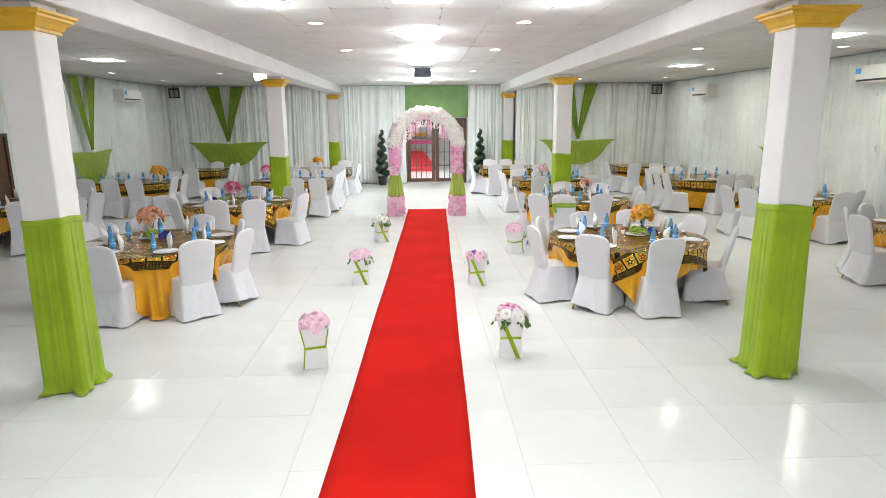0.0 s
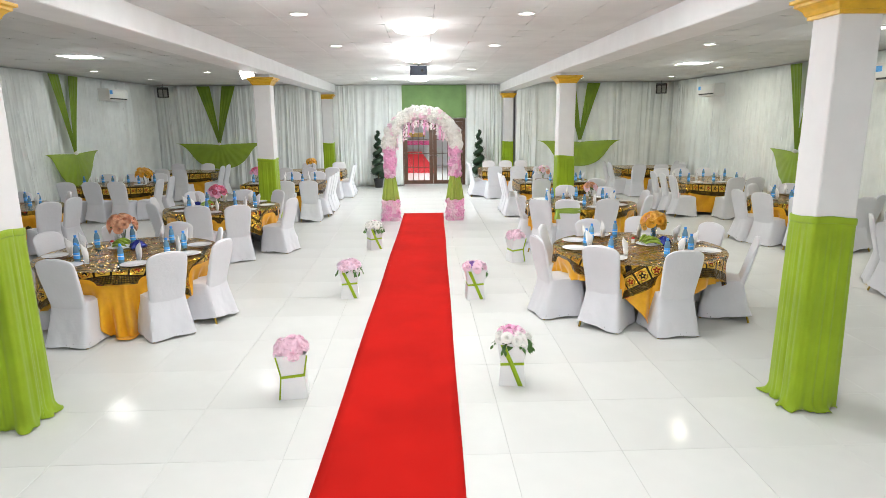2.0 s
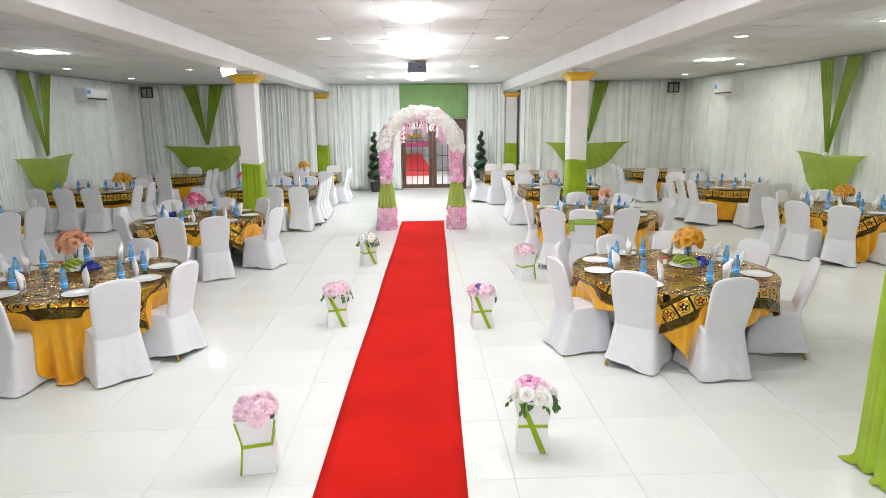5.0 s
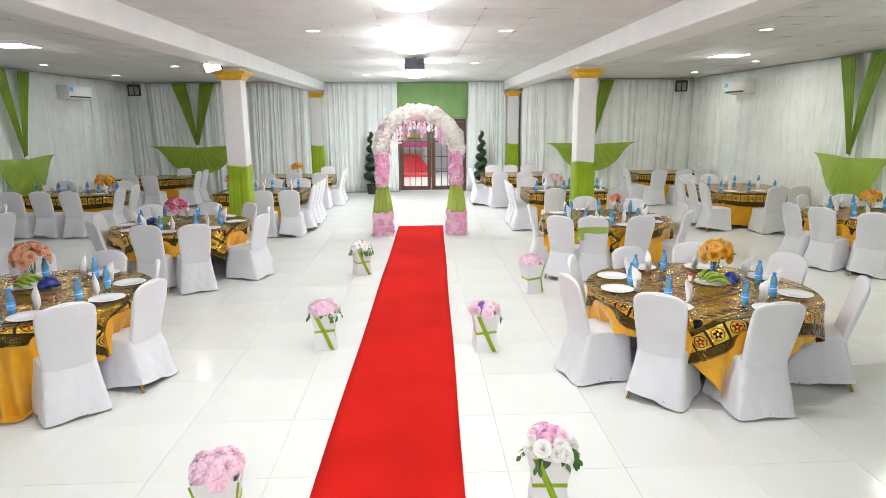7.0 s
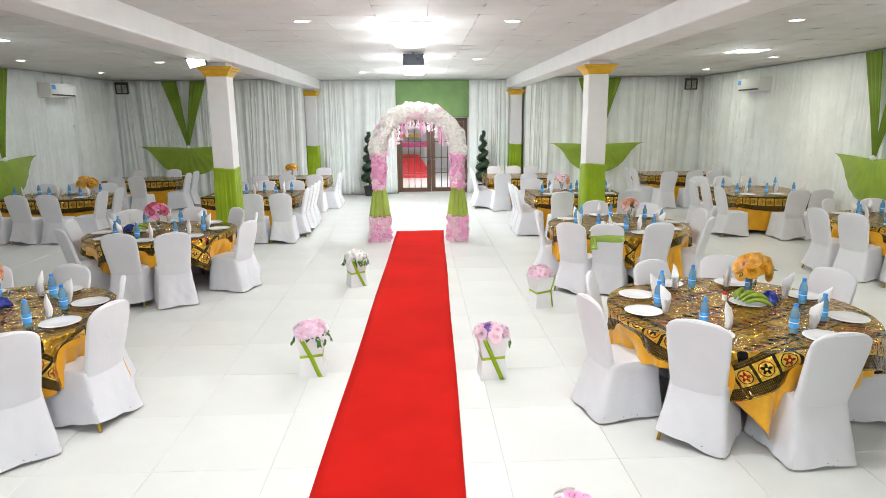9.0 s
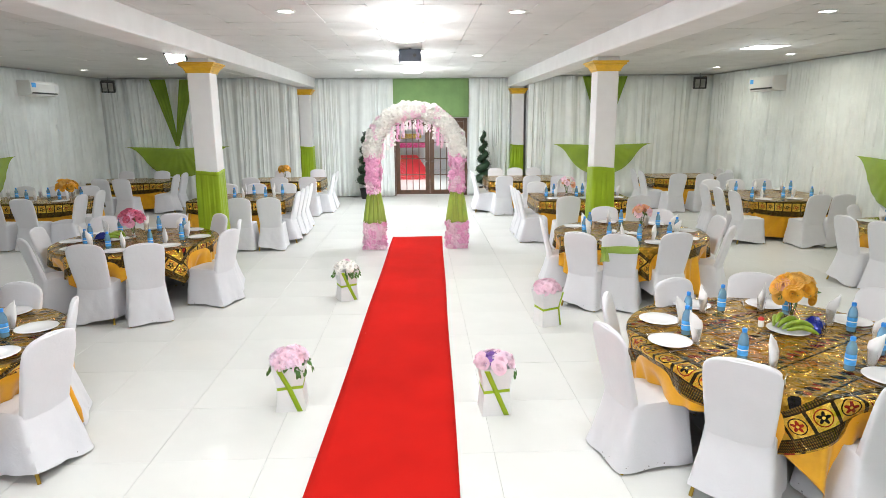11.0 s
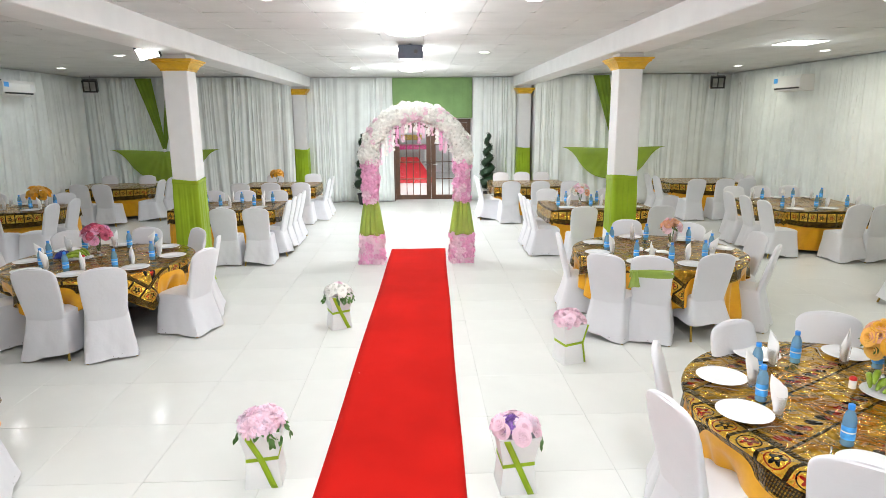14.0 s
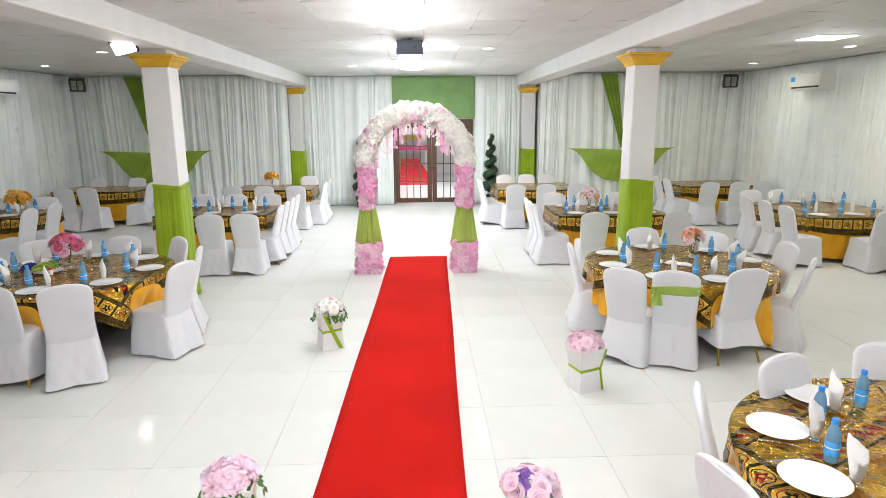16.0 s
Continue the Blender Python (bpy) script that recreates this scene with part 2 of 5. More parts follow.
WHITEPL = mat("white_abs_plastic", (0.78, 0.78, 0.76), 0.35, vary=0.04)
GRILLE = mat("grey_wire_mesh", (0.34, 0.34, 0.31), 0.5, vary=0.5, grain=150, bump=0.6)
REDLID = mat("red_plastic_lid", (0.6, 0.02, 0.02), 0.4)
DARKPL = mat("black_plastic", (0.02, 0.02, 0.022), 0.45, vary=0.2)
BLUEGREY = mat("blue_grey_steel_case", (0.05, 0.065, 0.10), 0.5, vary=0.2)
WOOD = mat("dark_stained_door_wood", (0.11, 0.05, 0.025), 0.35, vary=0.35, grain=60, blotch=8, bump=0.2)
POTW = mat("white_lacquered_board", (0.80, 0.80, 0.80), 0.4, vary=0.05)
LEAFD = mat("dark_green_artificial_leaf", (0.018, 0.055, 0.022), 0.45, vary=0.4, rnd=0.5)
LEAFG = mat("fresh_green_leaf", (0.07, 0.18, 0.03), 0.45, vary=0.4, rnd=0.4)
STEM = mat("brown_stem", (0.10, 0.07, 0.04), 0.8)
PINK = mat("pale_pink_silk_petal", (1.0, 0.74, 0.85), 0.65, vary=0.05, blotch=30, rnd=0.14, thin=0.18)
HOTPINK = mat("mid_pink_silk_petal", (1.0, 0.53, 0.77), 0.65, vary=0.08, blotch=30, rnd=0.2, thin=0.18)
DEEPPINK = mat("deep_pink_silk_petal", (0.88, 0.20, 0.34), 0.6, vary=0.3, blotch=30, rnd=0.3, thin=0.3)
CREAM = mat("cream_silk_petal", (0.98, 0.97, 0.93), 0.65, vary=0.05, blotch=30, rnd=0.12, thin=0.18)
PEACH = mat("peach_silk_petal", (0.98, 0.52, 0.33), 0.6, vary=0.2, blotch=30, rnd=0.25, thin=0.3)
ORANGE = mat("orange_silk_petal", (1.0, 0.60, 0.14), 0.6, vary=0.12, blotch=30, rnd=0.25, thin=0.3)
AMBER = mat("amber_silk_petal", (1.0, 0.50, 0.04), 0.6, vary=0.2, blotch=30, rnd=0.25, thin=0.3)
MAUVE = mat("pale_mauve_silk_petal", (1.0, 0.80, 0.92), 0.65, vary=0.08, blotch=30, rnd=0.15, thin=0.18)
LILAC = mat("lilac_silk_petal", (0.42, 0.22, 0.70), 0.6, vary=0.3, blotch=30, rnd=0.3, thin=0.3)
BANANA = mat("green_banana_skin", (0.27, 0.40, 0.03), 0.45, vary=0.35, grain=60, blotch=20)
BLUEPACK = mat("dark_blue_foil_packet", (0.02, 0.035, 0.30), 0.25, metal=0.3, vary=0.4, blotch=30)
LIT = glow("lit_diffuser", (1.0, 0.98, 0.94), 9.0)
HOT = glow("glaring_diffuser", (1.0, 0.99, 0.97), 30.0)
LITWARM = glow("lit_warm_diffuser", (1.0, 0.93, 0.82), 7.0)
MAGENTA = cloth_mat("magenta_cloth", (0.72, 0.02, 0.22), 0.6)
REDMAT = mat("red_mat", (0.62, 0.03, 0.04), 0.9)
YELCLOTH = cloth_mat("yellow_cloth", (0.75, 0.50, 0.06), 0.6)


# ---- mesh building ----
class Mesh:
    """Vertices and faces gathered into one mesh."""
    def __init__(self):
        self.v, self.f, self.uv = [], [], None

    def box(self, x0, y0, z0, x1, y1, z1):
        n = len(self.v)
        self.v += [(x, y, z) for z in (z0, z1) for y in (y0, y1) for x in (x0, x1)]
        self.f += [tuple(n + i for i in q) for q in ((0, 2, 3, 1), (4, 5, 7, 6), (0, 1, 5, 4), (2, 6, 7, 3), (0, 4, 6, 2), (1, 3, 7, 5))]
        return self

    def loft(self, rings, cap=True, closed=True):
        n, k = len(self.v), len(rings[0])
        for r in rings:
            self.v += [tuple(p) for p in r]
        for i in range(len(rings) - 1):
            for j in range(k if closed else k - 1):
                a, b = n + i * k + j, n + i * k + (j + 1) % k
                self.f.append((a, b, b + k, a + k))
        if cap and closed:
            self.f.append(tuple(n + j for j in reversed(range(k))))
            self.f.append(tuple(n + (len(rings) - 1) * k + j for j in range(k)))
        return self

    def lathe(self, profile, seg=20, c=(0, 0), cap=True):
        return self.loft([[(c[0] + r * math.cos(TAU * j / seg), c[1] + r * math.sin(TAU * j / seg), z) for j in range(seg)] for r, z in profile], cap)

    def tube(self, pts, radius, seg=8):
        rings = []
        for i, p in enumerate(pts):
            p = Vector(p)
            d = (Vector(pts[min(i + 1, len(pts) - 1)]) - Vector(pts[max(i - 1, 0)])).normalized()
            a = d.orthogonal().normalized() if abs(d.z) > 0.99 else d.cross(Vector((0, 0, 1))).normalized()
            b = d.cross(a)
            r = radius[i] if isinstance(radius, (list, tuple)) else radius
            rings.append([p + r * (math.cos(TAU * j / seg) * a + math.sin(TAU * j / seg) * b) for j in range(seg)])
        return self.loft(rings)

    def sheet(self, nu, nv, fn):
        """An open grid of points fn(u, v), u and v from 0 to 1; fn may give (point, uv)."""
        n = len(self.v)
        uvs = []
        for i in range(nv + 1):
            for j in range(nu + 1):
                q = fn(j / nu, i / nv)
                if len(q) == 2:
                    uvs.append(q[1])
                    q = q[0]
                self.v.append(tuple(q))
        for i in range(nv):
            for j in range(nu):
                a = n + i * (nu + 1) + j
                self.f.append((a, a + 1, a + nu + 2, a + nu + 1))
        if uvs:
            self.uv = (self.uv or []) + uvs
        return self

    def add(self, other, m=None):
        n = len(self.v)
        self.v += [tuple(m @ Vector(p)) if m else p for p in other.v]
        self.f += [tuple(n + i for i in f) for f in other.f]
        return self

    def data(self, name, material, smooth=True, bevel=0.0):
        me = bpy.data.meshes.new(name)
        me.from_pydata(self.v, [], self.f)
        if self.uv:
            layer = me.uv_layers.new(name="UVMap")
            idx = np.empty(len(me.loops), dtype=np.int32)
            me.loops.foreach_get("vertex_index", idx)
            layer.data.foreach_set("uv", np.array(self.uv, dtype=np.float32)[idx].ravel())
        if bevel:
            bm = bmesh.new()
            bm.from_mesh(me)
            bmesh.ops.bevel(bm, geom=list(bm.edges), offset=bevel, segments=2, affect="EDGES", profile=0.5)
            bm.to_mesh(me)
            bm.free()
        me.materials.append(material)
        if smooth and not bevel:
            me.polygons.foreach_set("use_smooth", [True] * len(me.polygons))
            me.set_sharp_from_angle(angle=radians(50))
        me.update()
        return me


def part(name, mesh, material, parent=None, label="", smooth=True, bevel=0.0, thick=0.0, at=None):
    data = mesh if isinstance(mesh, bpy.types.Mesh) else mesh.data(name, material, smooth, bevel)
    ob = new(name, data)
    if parent is not None:
        ob.parent = parent
    if at is not None:
        ob.matrix_basis = at
    if label:
        ob["label"] = label
    if thick:
        s = ob.modifiers.new("thickness", "SOLIDIFY")
        s.thickness, s.offset = thick, 0.0
    return ob


def thing(name, label, category, group="", at=None, kind=""):
    ob = new(name)
    ob.empty_display_size = 0.1
    if at is not None:
        ob.matrix_basis = at
    return tagged(ob, label, category, group, kind)


def setting(name, mesh, material, label, category, smooth=False, bevel=0.0, thick=0.0):
    return tagged(part(name, mesh, material, None, "", smooth, bevel, thick), label, category, "", "structure")


# ---- the hall ----
XL, XR, YB, YF = -8.8, 8.8, 23.9, -3.0
YBL, YBR = 23.45, 22.95          # the back wall's outer bays
PIL = {-1: -3.02, 1: 3.25}
setting("floor", Mesh().box(XL - 0.2, YF - 0.2, -0.12, XR + 0.2, 34.0, -0.006), GROUT, "grey grout bed under polished white floor tiles", "floor")
setting("wall_west", Mesh().box(XL - 0.2, YF, -0.006, XL, YBL + 0.4, CEIL), PAINT, "white painted side wall behind curtains", "wall")
setting("wall_east", Mesh().box(XR, YF, -0.006, XR + 0.2, YBL + 0.4, CEIL), PAINT, "white painted side wall behind curtains", "wall")
setting("wall_south", Mesh().box(XL, YF - 0.2, -0.006, XR, YF, CEIL), PAINT, "plain white end wall", "wall")
w = Mesh().box(XL, YBL + 0.05, -0.006, -3.3, YBL + 0.3, CEIL).box(-3.3, YB + 0.03, -0.006, -0.56, YB + 0.25, CEIL)
w.box(1.80, YB + 0.03, -0.006, 3.5, YB + 0.25, CEIL).box(-0.56, YB + 0.03, 2.36, 1.80, YB + 0.25, CEIL).box(3.5, YBR + 0.05, -0.006, XR, YBR + 0.3, CEIL)
w.box(3.5, YBR + 0.3, -0.006, 3.7, YB + 0.25, CEIL).box(-3.5, YBL + 0.3, -0.006, -3.3, YB + 0.25, CEIL)
setting("wall_north", w, PAINT, "white wall with a wide doorway, behind curtains", "wall")


def ceiling():
    """Square boards, each a little out of level, butted along the edges and gaping at the corners."""
    rnd = random.Random(5)
    me, s = Mesh(), 0.606
    ax, ay = 4.61, 12.62
    i0, i1 = math.ceil((XL - ax) / s), math.floor((XR - ax) / s)
    j0, j1 = math.ceil((YF - ay) / s), math.floor((24.2 - ay) / s)
    xs = [XL] + [ax + k * s for k in range(i0, i1 + 1)] + [XR]
    ys = [YF] + [ay + k * s for k in range(j0, j1 + 1)] + [24.2]
    g = 0.0014
    for x0, x1 in zip(xs, xs[1:]):
        for y0, y1 in zip(ys, ys[1:]):
            if x1 - x0 < 0.05 or y1 - y0 < 0.05:
                continue
            tilt = [rnd.uniform(-0.0012, 0.0012) for _ in range(4)]
            pts = []
            for k, (cx, cy, dx, dy) in enumerate(((x0, y0, 1, 1), (x1, y0, -1, 1), (x1, y1, -1, -1), (x0, y1, 1, -1))):
                lx, ly = rnd.uniform(0.08, 0.2), rnd.uniform(0.05, 0.16)
                wx, wy = rnd.uniform(0.003, 0.012), rnd.uniform(0.003, 0.014)
                lift = CEIL + tilt[k] + rnd.choice((0, 0, 0.002, 0.005))
                a = (cx + dx * g, cy + dy * min(ly, (y1 - y0) * 0.4), CEIL)
                b = (cx + dx * wx, cy + dy * wy, lift)
                c = (cx + dx * min(lx, (x1 - x0) * 0.4), cy + dy * g, CEIL)
                pts += [a, b, c] if k % 2 == 0 else [c, b, a]
            n = len(me.v)
            me.v += pts + [(x, y, CEIL + 0.03) for x, y, z in pts]
            me.f += [tuple(n + k for k in range(11, -1, -1))] + [(n + a, n + (a + 1) % 12, n + 12 + (a + 1) % 12, n + 12 + a) for a in range(12)]
    ob = setting("ceiling", me, CEILM, "white suspended ceiling of square boards with uneven joints", "ceiling")
    # solid slab; its dark colour stands in for shade in the gaps
    back = Mesh().box(XL - 0.2, YF - 0.2, CEIL + 0.03, XR + 0.2, 24.4, CEIL + 0.2)
    setting("ceiling_void", back, GRID, "dark slab standing in for the shaded void above the ceiling boards", "ceiling")
    return ob


ceiling()
for side, x in PIL.items():
    inner, outer = x - side * 0.29, x + side * 0.18
    b = Mesh().box(min(inner, outer), YF, 3.235, max(inner, outer), 24.0, CEIL + 0.02)
    setting("ceiling_beam", b, PAINT, "white painted downstand beam over the pillars", "beam", bevel=0.02)


def pillar(x, y, wrap):
    t = thing("pillar", "square white pillar with yellow capital and lime green chiffon wrap", "pillar", "pillars of the hall", pose(x, y, 0), "structure")
    h = 0.157 if y < 10 else 0.17
    part("shaft", Mesh().box(-h, -h, 0, h, h, 3.05), PAINT, t, bevel=0.015)
    part("block", Mesh().box(-0.168, -0.168, 3.168, 0.168, 0.168, 3.25), PAINT, t)
    def sq(r, z):
        return [(sx * r, sy * r, z) for sx, sy in ((-1, -1), (1, -1), (1, 1), (-1, 1))]
    prof = ((0.172, 3.02), (0.185, 3.02), (0.185, 3.045), (0.195, 3.05), (0.21, 3.085), (0.235, 3.11), (0.255, 3.12), (0.255, 3.14), (0.28, 3.15), (0.28, 3.172), (0.17, 3.172))
    part("capital", Mesh().loft([sq(r, z) for r, z in prof]), YELLOW, t, "yellow moulded plaster capital", smooth=False)
    rnd = random.Random(int(x * 7 + y * 13))
    ph = [rnd.uniform(0, TAU) for _ in range(5)]
    def skin(u, v):
        a = TAU * u
        c, s = math.cos(a), math.sin(a)
        k = 1 / (abs(c) ** 12 + abs(s) ** 12) ** (1 / 12)
        z = wrap * (1 - v) + 0.012
        fold = 0.35 * math.sin(9 * a + ph[0]) + 0.35 * math.sin(17 * a + ph[1] + 2 * v) + 0.2 * math.sin(31 * a + ph[2])
        r = h + 0.010 + 0.009 * min(1, v * 6) * fold + 0.018 * v
        if v > 0.93:
            e = (v - 0.93) / 0.07
            r += e * e * (0.025 + 0.03 * math.sin(5 * a + ph[3]) + 0.02 * math.sin(11 * a + ph[4]))
            z = max(0.012, z * (1 - 0.4 * e) + 0.02 * e * math.sin(13 * a + ph[1]))
        top = 0.012 * math.sin(2 * a + ph[2]) * (1 - v)
        return (c * k * r, s * k * r, z + top)
    part("drape", Mesh().sheet(160, 46, skin), GDRAPE, t, "lime green chiffon drape gathered to the floor", thick=0.004)
    def hem(u, v):
        a = TAU * u
        c, s = math.cos(a), math.sin(a)
        k = 1 / (abs(c) ** 12 + abs(s) ** 12) ** (1 / 12)
        return (c * k * (h + 0.014 + 0.002 * math.sin(v * math.pi)), s * k * (h + 0.014 + 0.002 * math.sin(v * math.pi)), wrap + 0.01 - 0.055 * v + 0.012 * math.sin(2 * a + ph[2]))
    part("drape_hem", Mesh().sheet(80, 4, hem), GDRAPE, t, "turned-over hem of the chiffon", thick=0.003)
    return t


for side, x in PIL.items():
    for y in (6.58, 15.05, 23.72):
        pillar(x + (0.065 if side > 0 and y < 10 else 0.0), y, 1.56 if side > 0 and y < 10 else 1.53)


def curtain(name, p0, p1, z0, z1, material, label, seed, depth=0.135, pitch=0.2, lean=0.0, group="curtains"):
    """A pleated hanging from p0 to p1."""
    rnd = random.Random(seed)
    p0, p1 = Vector((*p0, 0)), Vector((*p1, 0))
    length = (p1 - p0).length
    d = (p1 - p0) / length
    nrm = Vector((d.y, -d.x, 0))
    k = length / pitch
    ph = [rnd.uniform(0, TAU) for _ in range(6)]
    off0 = rnd.uniform(0, 100)
    def fn(u, v):
        s = u * length
        sway = s + 0.10 * v * math.sin(s * 1.7 + ph[0]) + 0.05 * v * v * math.sin(s * 4.1 + ph[1])
        f1 = noise.noise(Vector((sway / pitch * 0.9 + off0, 0.35 * v, seed)))
        f2 = noise.noise(Vector((sway / pitch * 2.3 + off0, 0.5 * v, seed + 9)))
        f3 = math.sin(TAU * sway / (pitch * 0.8) + 2.5 * math.sin(s * 2.3 + ph[2]))
        calm = min(1.0, max(0.15, 0.6 + 1.3 * noise.noise(Vector((s * 0.9 + off0, 0.4 * v, seed + 20)))))
        f4 = (1 - 2 * abs(f2)) ** 3
        off = depth * (1.0 * f1 + calm * (0.55 * f4 + 0.5 * f2 + 0.2 * f3)) * (0.5 + 0.5 * v) + 0.03 * v * v * math.sin(TAU * s / 2.1 + ph[5])
        near = max(0.0, min(1.0, s / 0.15, (length - s) / 0.15))
        off = off * near - 0.03 * (1 - near)
        q = p0 + d * (s + lean * v) + nrm * (0.07 + off)
        return (q.x, q.y, z1 + (z0 - z1) * v + 0.004 * f3 * v)
    ob = part(name, Mesh().sheet(int(k * 16), 14, fn), material, None, thick=0.003)
    return tagged(ob, label, "curtain", group)


def hang(p0, p1, n, seed):
    a, b = Vector((*p0, 0)), Vector((*p1, 0))
    for i in range(n):
        q0, q1 = a.lerp(b, max(0, i - 0.006) / n), a.lerp(b, min(n, i + 1.006) / n)
        curtain("curtain", (q0.x, q0.y), (q1.x, q1.y), 0.02, CEIL - 0.02, WCURT, "white voile curtain in soft uneven pleats from ceiling to floor", seed + i,
                pitch=0.19 + 0.04 * (i % 3))


hang((XL + 0.02, YF + 0.1), (XL + 0.02, YBL - 0.02), 9, 10)
hang((XR - 0.02, YBR - 0.02), (XR - 0.02, YF + 0.1), 9, 30)
hang((XL + 0.05, YBL), (-3.18, YBL), 3, 50)
hang((3.43, YBR), (XR - 0.05, YBR), 3, 60)
hang((-2.84, YB), (-0.45, YB), 1, 70)
hang((1.82, YB), (3.06, YB), 1, 80)
curtain("door_pelmet", (-0.45, YB - 0.02), (1.80, YB - 0.02), 2.36, CEIL - 0.02, GPANEL, "flat green cloth panel hung above the doorway", 90, depth=0.012, pitch=0.3)


# ---- the doorway and the lobby behind it ----
def doorway():
    t = thing("door_1", "dark brown double door with small glass panes, closed, under a green panel", "door", "", pose(0.62, YB + 0.1, 0), "structure")
    def frame_(mx, x0, x1, z0, z1, s):
        mx.box(x0, -0.03, z0, x0 + s, 0.03, z1).box(x1 - s, -0.03, z0, x1, 0.03, z1)
        mx.box(x0 + s, -0.03, z0, x1 - s, 0.03, z0 + s).box(x0 + s, -0.03, z1 - s, x1 - s, 0.03, z1)
        return mx
    part("door_frame", Mesh().box(-1.14, -0.07, 0, -1.04, 0.09, 2.34).box(1.04, -0.07, 0, 1.14, 0.09, 2.34).box(-1.04, -0.07, 2.24, 1.04, 0.09, 2.34), WOOD, t, smooth=False)
    for k, (x0, x1) in enumerate(((-1.035, -0.004), (0.004, 1.035))):
        leaf = part("door_leaf", frame_(Mesh(), x0, x1, 0.04, 2.235, 0.13), WOOD, t, smooth=False)
        gx0, gx1, gz0, gz1 = x0 + 0.13, x1 - 0.13, 0.145, 2.105
        for i in (1, 2, 3):
            xx = gx0 + (gx1 - gx0) * i / 4
            part("glazing_bar", Mesh().box(xx - 0.012, -0.022, gz0, xx + 0.012, 0.022, gz1), WOOD, leaf, smooth=False)
        for i in (1, 2, 3):
            zz = gz0 + (gz1 - gz0) * i / 4
            part("glazing_bar", Mesh().box(gx0, -0.018, zz - 0.012, gx1, 0.018, zz + 0.012), WOOD, leaf, smooth=False)
        g = part("pane", Mesh().box(gx0, -0.004, gz0, gx1, 0.004, gz1), GLASS, leaf, smooth=False)
        g.visible_shadow = False
        h = Mesh().tube([(x1 - 0.06 if k == 0 else x0 + 0.06, -0.035, 1.05), (x1 - 0.06 if k == 0 else x0 + 0.06, -0.075, 1.05), ((x1 - 0.17) if k == 0 else x0 + 0.17, -0.08, 1.05)], 0.011)
        part("handle", h, STEEL, leaf, "steel lever handle")
    return t


doorway()
lob = Mesh().box(-5, 33.8, 0, 6, 34, 3.2).box(-5.2, 24.2, 0, -5, 34, 3.2).box(6, 24.2, 0, 6.2, 34, 3.2)
setting("wall_lobby", lob, PAINT, "pale lobby walls beyond the glazed door", "wall")
setting("lobby_ceiling", Mesh().box(-5.2, 24.16, 3.2, 6.2, 34, 3.3), CEILM, "white lobby ceiling", "ceiling")
setting("lobby_floor", Mesh().box(-5, 24.05, -0.006, 6, 34, 0.0), TILE, "pale tiled lobby floor", "floor")
ceiling_lamp(0.6, 27.0, 200, 1.5, 3.15)
ramp = Mesh()
ramp.v = [(-0.48, 29.0, 0.001), (0.78, 29.0, 0.001), (0.2, 31.2, 0.001), (-0.48, 31.2, 0.001), (-0.48, 29.0, 0.12), (0.78, 29.0, 0.12), (0.2, 31.2, 0.82), (-0.48, 31.2, 0.82)]
ramp.f = [(3, 2, 1, 0), (4, 5, 6, 7), (0, 1, 5, 4), (1, 2, 6, 5), (2, 3, 7, 6), (3, 0, 4, 7)]
tagged(part("carpeted_ramp", ramp, REDMAT, smooth=False), "red carpeted ramp in the lobby beyond the door", "ramp")


def draped_box(name, label, x0, y0, x1, y1, h, material, cat, drop):
    t = thing(name, label, cat, "", pose((x0 + x1) / 2, (y0 + y1) / 2, 0))
    hx, hy = (x1 - x0) / 2, (y1 - y0) / 2
    part("top", Mesh().box(-hx, -hy, h - 0.03, hx, hy, h), material, t, bevel=0.01)
    def skirt(u, v):
        a = TAU * u
        c, s = math.cos(a), math.sin(a)
        k = 1 / max(abs(c), abs(s))
        f = 1 + 0.02 * math.sin(40 * a) * v
        return (c * k * hx * f, s * k * hy * f, h - 0.005 - drop * v)
    for sx in (-1, 1):
        for sy in (-1, 1):
            part("leg", Mesh().box(sx * hx * 0.9 - 0.03, sy * hy * 0.8 - 0.03, 0, sx * hx * 0.9 + 0.03, sy * hy * 0.8 + 0.03, h - 0.03), WHITEPL, t)
    part("skirt", Mesh().sheet(160, 8, skirt), material, t, thick=0.003)
    return t


draped_box("reception_table", "table under a magenta cloth in the lobby", -0.7, 31.9, 0.6, 32.5, 1.3, MAGENTA, "table", 0.2)
draped_box("lobby_bench", "bench with a yellow cloth against the lobby wall", -0.5, 32.8, 0.4, 33.5, 1.66, YELCLOTH, "bench", 0.2)


def side_door():
    t = thing("door_2", "dark brown wooden side door in the curtained wall", "door", "", pose(XL + 0.2, 14.05, 0, 0, 0, 90), "structure")
    part("door_frame", Mesh().box(-0.55, -0.06, 0, -0.47, 0.06, 2.1).box(0.47, -0.06, 0, 0.55, 0.06, 2.1).box(-0.47, -0.06, 2.02, 0.47, 0.06, 2.1), WOOD, t, smooth=False)
    part("door_leaf", Mesh().box(-0.465, -0.03, 0.01, 0.465, 0.03, 2.015), WOOD, t, bevel=0.006)
    for z0, z1 in ((0.2, 0.95), (1.1, 1.85)):
        part("door_panel", Mesh().box(-0.34, -0.042, z0, 0.34, -0.031, z1), WOOD, t, bevel=0.004)
    part("handle", Mesh().tube([(0.38, -0.03, 1.02), (0.38, -0.08, 1.02), (0.27, -0.085, 1.02)], 0.011), STEEL, t, "steel lever handle")


side_door()


